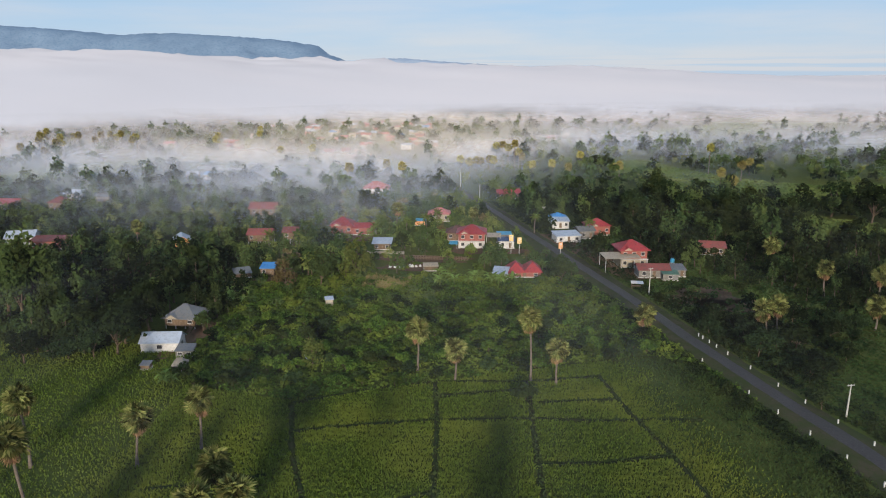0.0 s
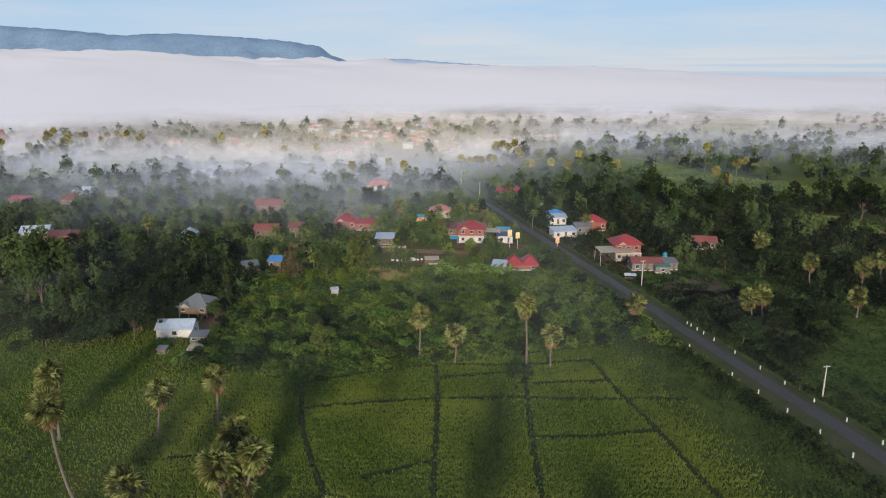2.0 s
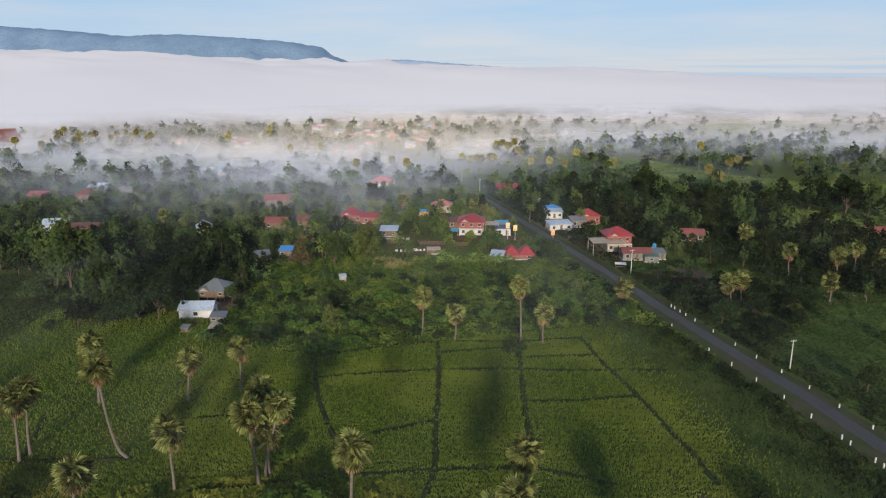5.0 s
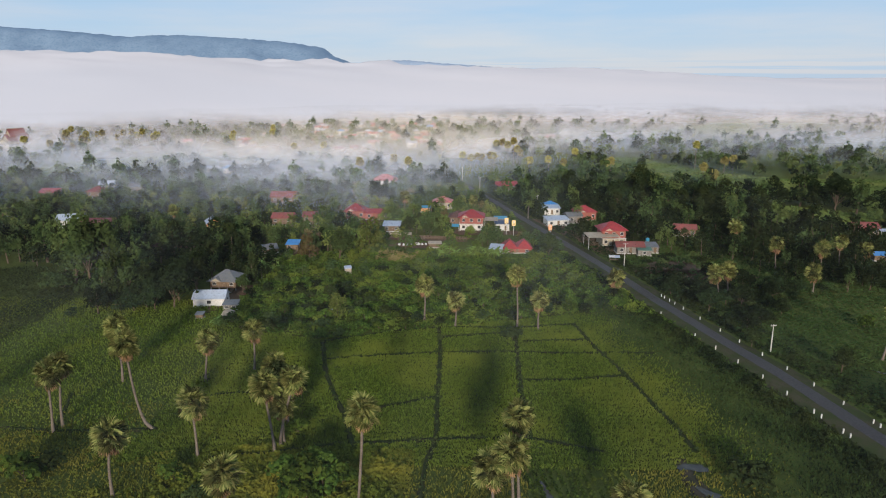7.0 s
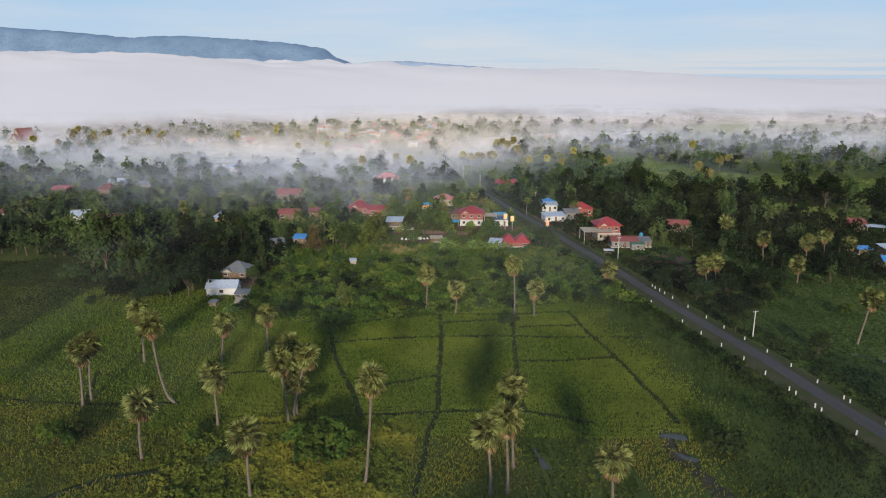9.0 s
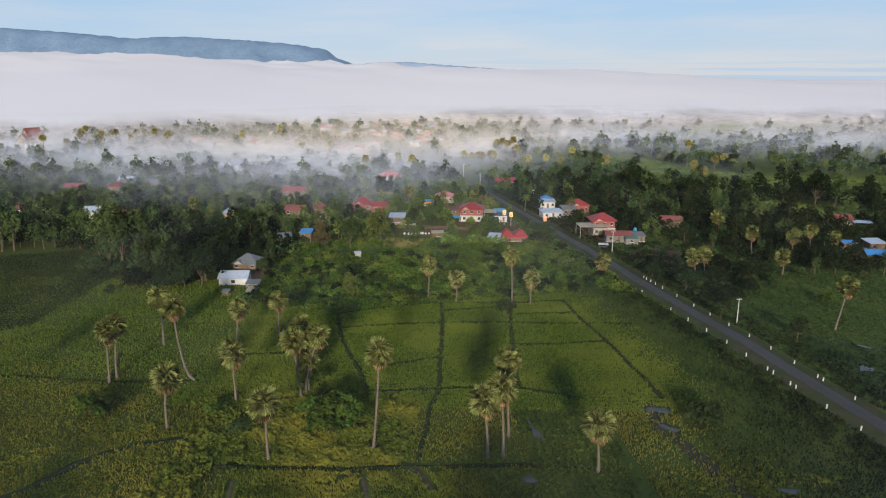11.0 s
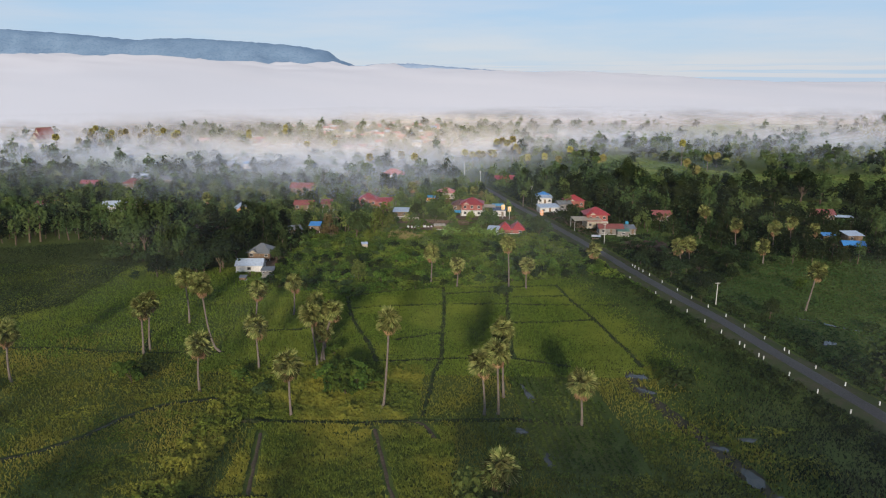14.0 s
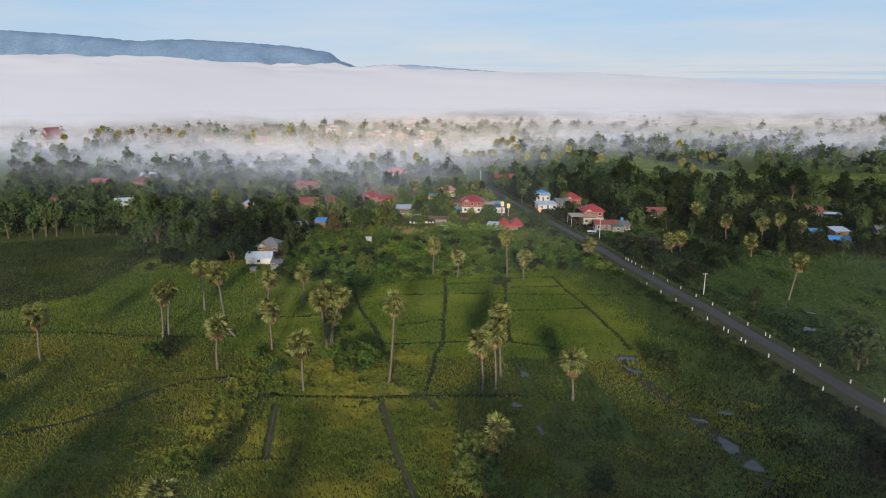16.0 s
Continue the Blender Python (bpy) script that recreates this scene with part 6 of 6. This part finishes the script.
# leafy vegetable plots and shrubs
def leafy(n, x0, x1, y0, y1, height, size, seed, where=None):
    r = np.random.default_rng(seed)
    X, Y = r.uniform(x0, x1, n), r.uniform(y0, y1, n)
    k = (line_gap(X, Y, paths) > 0.8) & (X - road_x(Y) < -5.0)
    if where is not None:
        k &= where(X, Y)
    X, Y = X[k], Y[k]
    Hm = height * np.clip(0.45 + 0.75 * waves(X, Y, 9, seed + 1) + 0.3 * waves(X, Y, 3, seed + 2), 0.12, 1.6)
    Z = Hm * r.uniform(0.25, 1.0, len(X)) ** 0.6
    N = np.stack([r.normal(0, 0.7, len(X)), r.normal(-0.2, 0.7, len(X)), np.ones(len(X))], 1)
    return cards(np.stack([X, Y, Z], 1), N, size * r.uniform(0.6, 1.4, len(X)), r)


def shrubland(X, Y):
    inner = np.array([inside(a_, b_, FIELDS) for a_, b_ in zip(X, Y)])
    k = ~inner
    for o in OCCUPIED:
        if o[2] > 1.5:
            k &= np.hypot(X - o[0], Y - o[1]) > o[2]
    for x, y, a_, b_, _ in YARDS:
        k &= np.hypot((X - x) / a_, (Y - y) / b_) > 1
    return k


def tall_crop(n, x0, x1, y0, y1, h, seed, where):
    X, Y = scatter(n, x0, x1, y0, y1)
    k = where(X, Y) & (line_gap(X, Y, paths) > 0.9) & (line_gap(X, Y, bare) > 0.4)
    X, Y = X[k], Y[k]
    return blades(X, Y, h * (0.75 + 0.3 * waves(X, Y, 7, seed) + 0.25 * grow.uniform(size=len(X))), 0.20 + 0.14 * grow.uniform(size=len(X)), grow, splay=0.38)


pieces = [tall_crop(14000, -44, -7, 45.5, 71, 0.7, 81, lambda X, Y: waves(X, Y, 20, 85) > -0.6),
          leafy(30000, -41, -8, 45.6, 71, 1.0, 0.34, 107, lambda X, Y: (line_gap(X, Y, bare) > 0.6)),
          tall_crop(38000, -36, 0, -5, 44, 0.75, 84, lambda X, Y: waves(X, Y, 24, 86) > -0.9),
          leafy(15000, 8, 62, 0, 46, 0.6, 0.36, 87, lambda X, Y: (waves(X, Y, 14, 88) > 0.0) & ~wet(X, Y) & ~((X > 11.0 + (62 - Y) * 0.115) & (X < 28.2 + (62 - Y) * 0.115) & (Y > 29.5))),
          leafy(6000, -47, -39, 16, 64, 1.7, 0.36, 103),
          leafy(12000, -60, -42, 20, 75, 0.7, 0.28, 90, lambda X, Y: waves(X, Y, 12, 91) > 0.0),
          leafy(14000, -100, -60, 20, 75, 0.5, 0.27, 93, lambda X, Y: waves(X, Y, 16, 94) > 0.1)]
scrub = leafy(74000, -64, 58, 118, 206, 1.5, 0.43, 96, shrubland)
tagged(new("undergrowth", mesh_of("undergrowth", *scrub, M["scrub"])), "tangled green scrub behind the paddy fields", "undergrowth", kind="stuff")
tagged(new("undergrowth", mesh_of("undergrowth", *joined(pieces), M["shrub"])), "tangled leafy green undergrowth and vegetable plots", "undergrowth", kind="stuff")
dry = leafy(5000, -29, -15, 193, 203, 1.9, 0.40, 106)
tagged(new("dry_maize", mesh_of("dry_maize", *dry, M["leaf_dry"])), "patch of withered orange-brown maize in the garden", "maize", kind="stuff")


def covered_heap(x, y):
    """A heap under a slumped grey-blue sheet, its hem spread on the ground."""
    r = np.random.default_rng(55)
    V = [(0, 0, 0.85)]
    for i, (q, z) in enumerate(((0.7, 0.72), (1.3, 0.35), (1.75, 0.02))):
        for k in range(14):
            an = 2 * math.pi * k / 14
            V.append((q * math.cos(an) * r.uniform(0.85, 1.15) * 1.3, q * math.sin(an) * r.uniform(0.85, 1.15), z * r.uniform(0.8, 1.15)))
    me = bpy.data.meshes.new("covered_heap")
    me.from_pydata(V, [], [(0, 1 + k, 1 + (k + 1) % 14) for k in range(14)] + [(1 + 14 * i + k, 15 + 14 * i + k, 15 + 14 * i + (k + 1) % 14, 1 + 14 * i + (k + 1) % 14) for i in range(2) for k in range(14)])
    me.materials.append(M["zinc"])
    ob = new("covered_heap", me)
    ob.location = (x, y, 0)
    tagged(ob, "heap under a slumped grey-blue sheet among the bushes", "heap")


covered_heap(-34.1, 141.4)
# bushes on the road's banks
r = np.random.default_rng(99)
Yb = np.concatenate([r.uniform(20, 215, 16000), r.uniform(60, 340, 14000)])
side = np.concatenate([-r.gamma(2.0, 1.8, 16000) - 5.0, r.gamma(2.0, 2.2, 14000) + 5.2])
Xb = road_x(Yb) + side
lump = waves(Xb, Yb, 8, 101)
k = (lump > -0.15) & (np.abs(side) > 5.3)
Xb, Yb, lump = Xb[k], Yb[k], lump[k]
Zb = np.clip(0.4 + 1.1 * lump, 0.2, 1.8) * r.uniform(0.2, 1, len(Xb))
N = np.stack([r.normal(0, 0.7, len(Xb)), r.normal(-0.2, 0.7, len(Xb)), np.ones(len(Xb))], 1)
tagged(new("roadside_scrub", mesh_of("roadside_scrub", *cards(np.stack([Xb, Yb, Zb], 1), N, 0.42 * r.uniform(0.6, 1.4, len(Xb)), r), M["leaf_dark"])), "dark green scrub on the banks of the road", "scrub", kind="stuff")
# vegetables in slanting ridged rows before the road
beds = []
for i in range(13):
    Yr = np.arange(30, 66, 0.30)
    Xr = 11.5 + 1.28 * i + (62 - Yr) * 0.115 + 0.25 * waves(Yr, 0 * Yr + 9 * i, 11, 141)
    n = len(Yr)
    keep_ = waves(Xr, Yr, 9, 143) > -0.55
    for h, wide in ((0.18, 0.26), (0.36, 0.20), (0.52, 0.12)):
        beds.append(cards(np.stack([Xr + r.normal(0, wide, n), Yr + r.normal(0, 0.1, n), h * r.uniform(0.6, 1.3, n)], 1)[keep_], np.stack([r.normal(0, 0.5, n), r.normal(-0.2, 0.5, n), np.ones(n)], 1)[keep_], 0.34 * r.uniform(0.7, 1.3, n)[keep_], r))
tagged(new("vegetable_rows", mesh_of("vegetable_rows", *joined(beds), M["scrub"])), "vegetables in slanting ridged rows with wet furrows", "crop rows", kind="stuff")
# a cassava field in straight rows, west
rows = []
for i in range(46):
    x = -172 + 1.55 * i
    Yr = np.arange(92, 182, 0.42) + r.uniform(-0.1, 0.1, 215)[: len(np.arange(92, 182, 0.42))]
    Xr = x + (92 - Yr) * 0.07 + r.normal(0, 0.15, len(Yr))
    k = np.array([inside(a_, b_, [(-126, 90), (-109, 108), (-110, 166), (-140, 183), (-176, 170), (-176, 120)]) for a_, b_ in zip(Xr, Yr)])
    if k.any():
        Xr, Yr = Xr[k], Yr[k]
        n = len(Xr)
        for h in (0.35, 0.65, 0.9):
            rows.append(cards(np.stack([Xr + r.normal(0, 0.12, n), Yr, np.full(n, h) * r.uniform(0.7, 1.2, n)], 1), np.stack([r.normal(0, 0.5, n), r.normal(0, 0.5, n), np.ones(n)], 1), 0.42 * r.uniform(0.7, 1.3, n), r))
tagged(new("cassava_rows", mesh_of("cassava_rows", *joined(rows), M["leaf"])), "cassava planted in long straight dark green rows", "crop rows", kind="stuff")
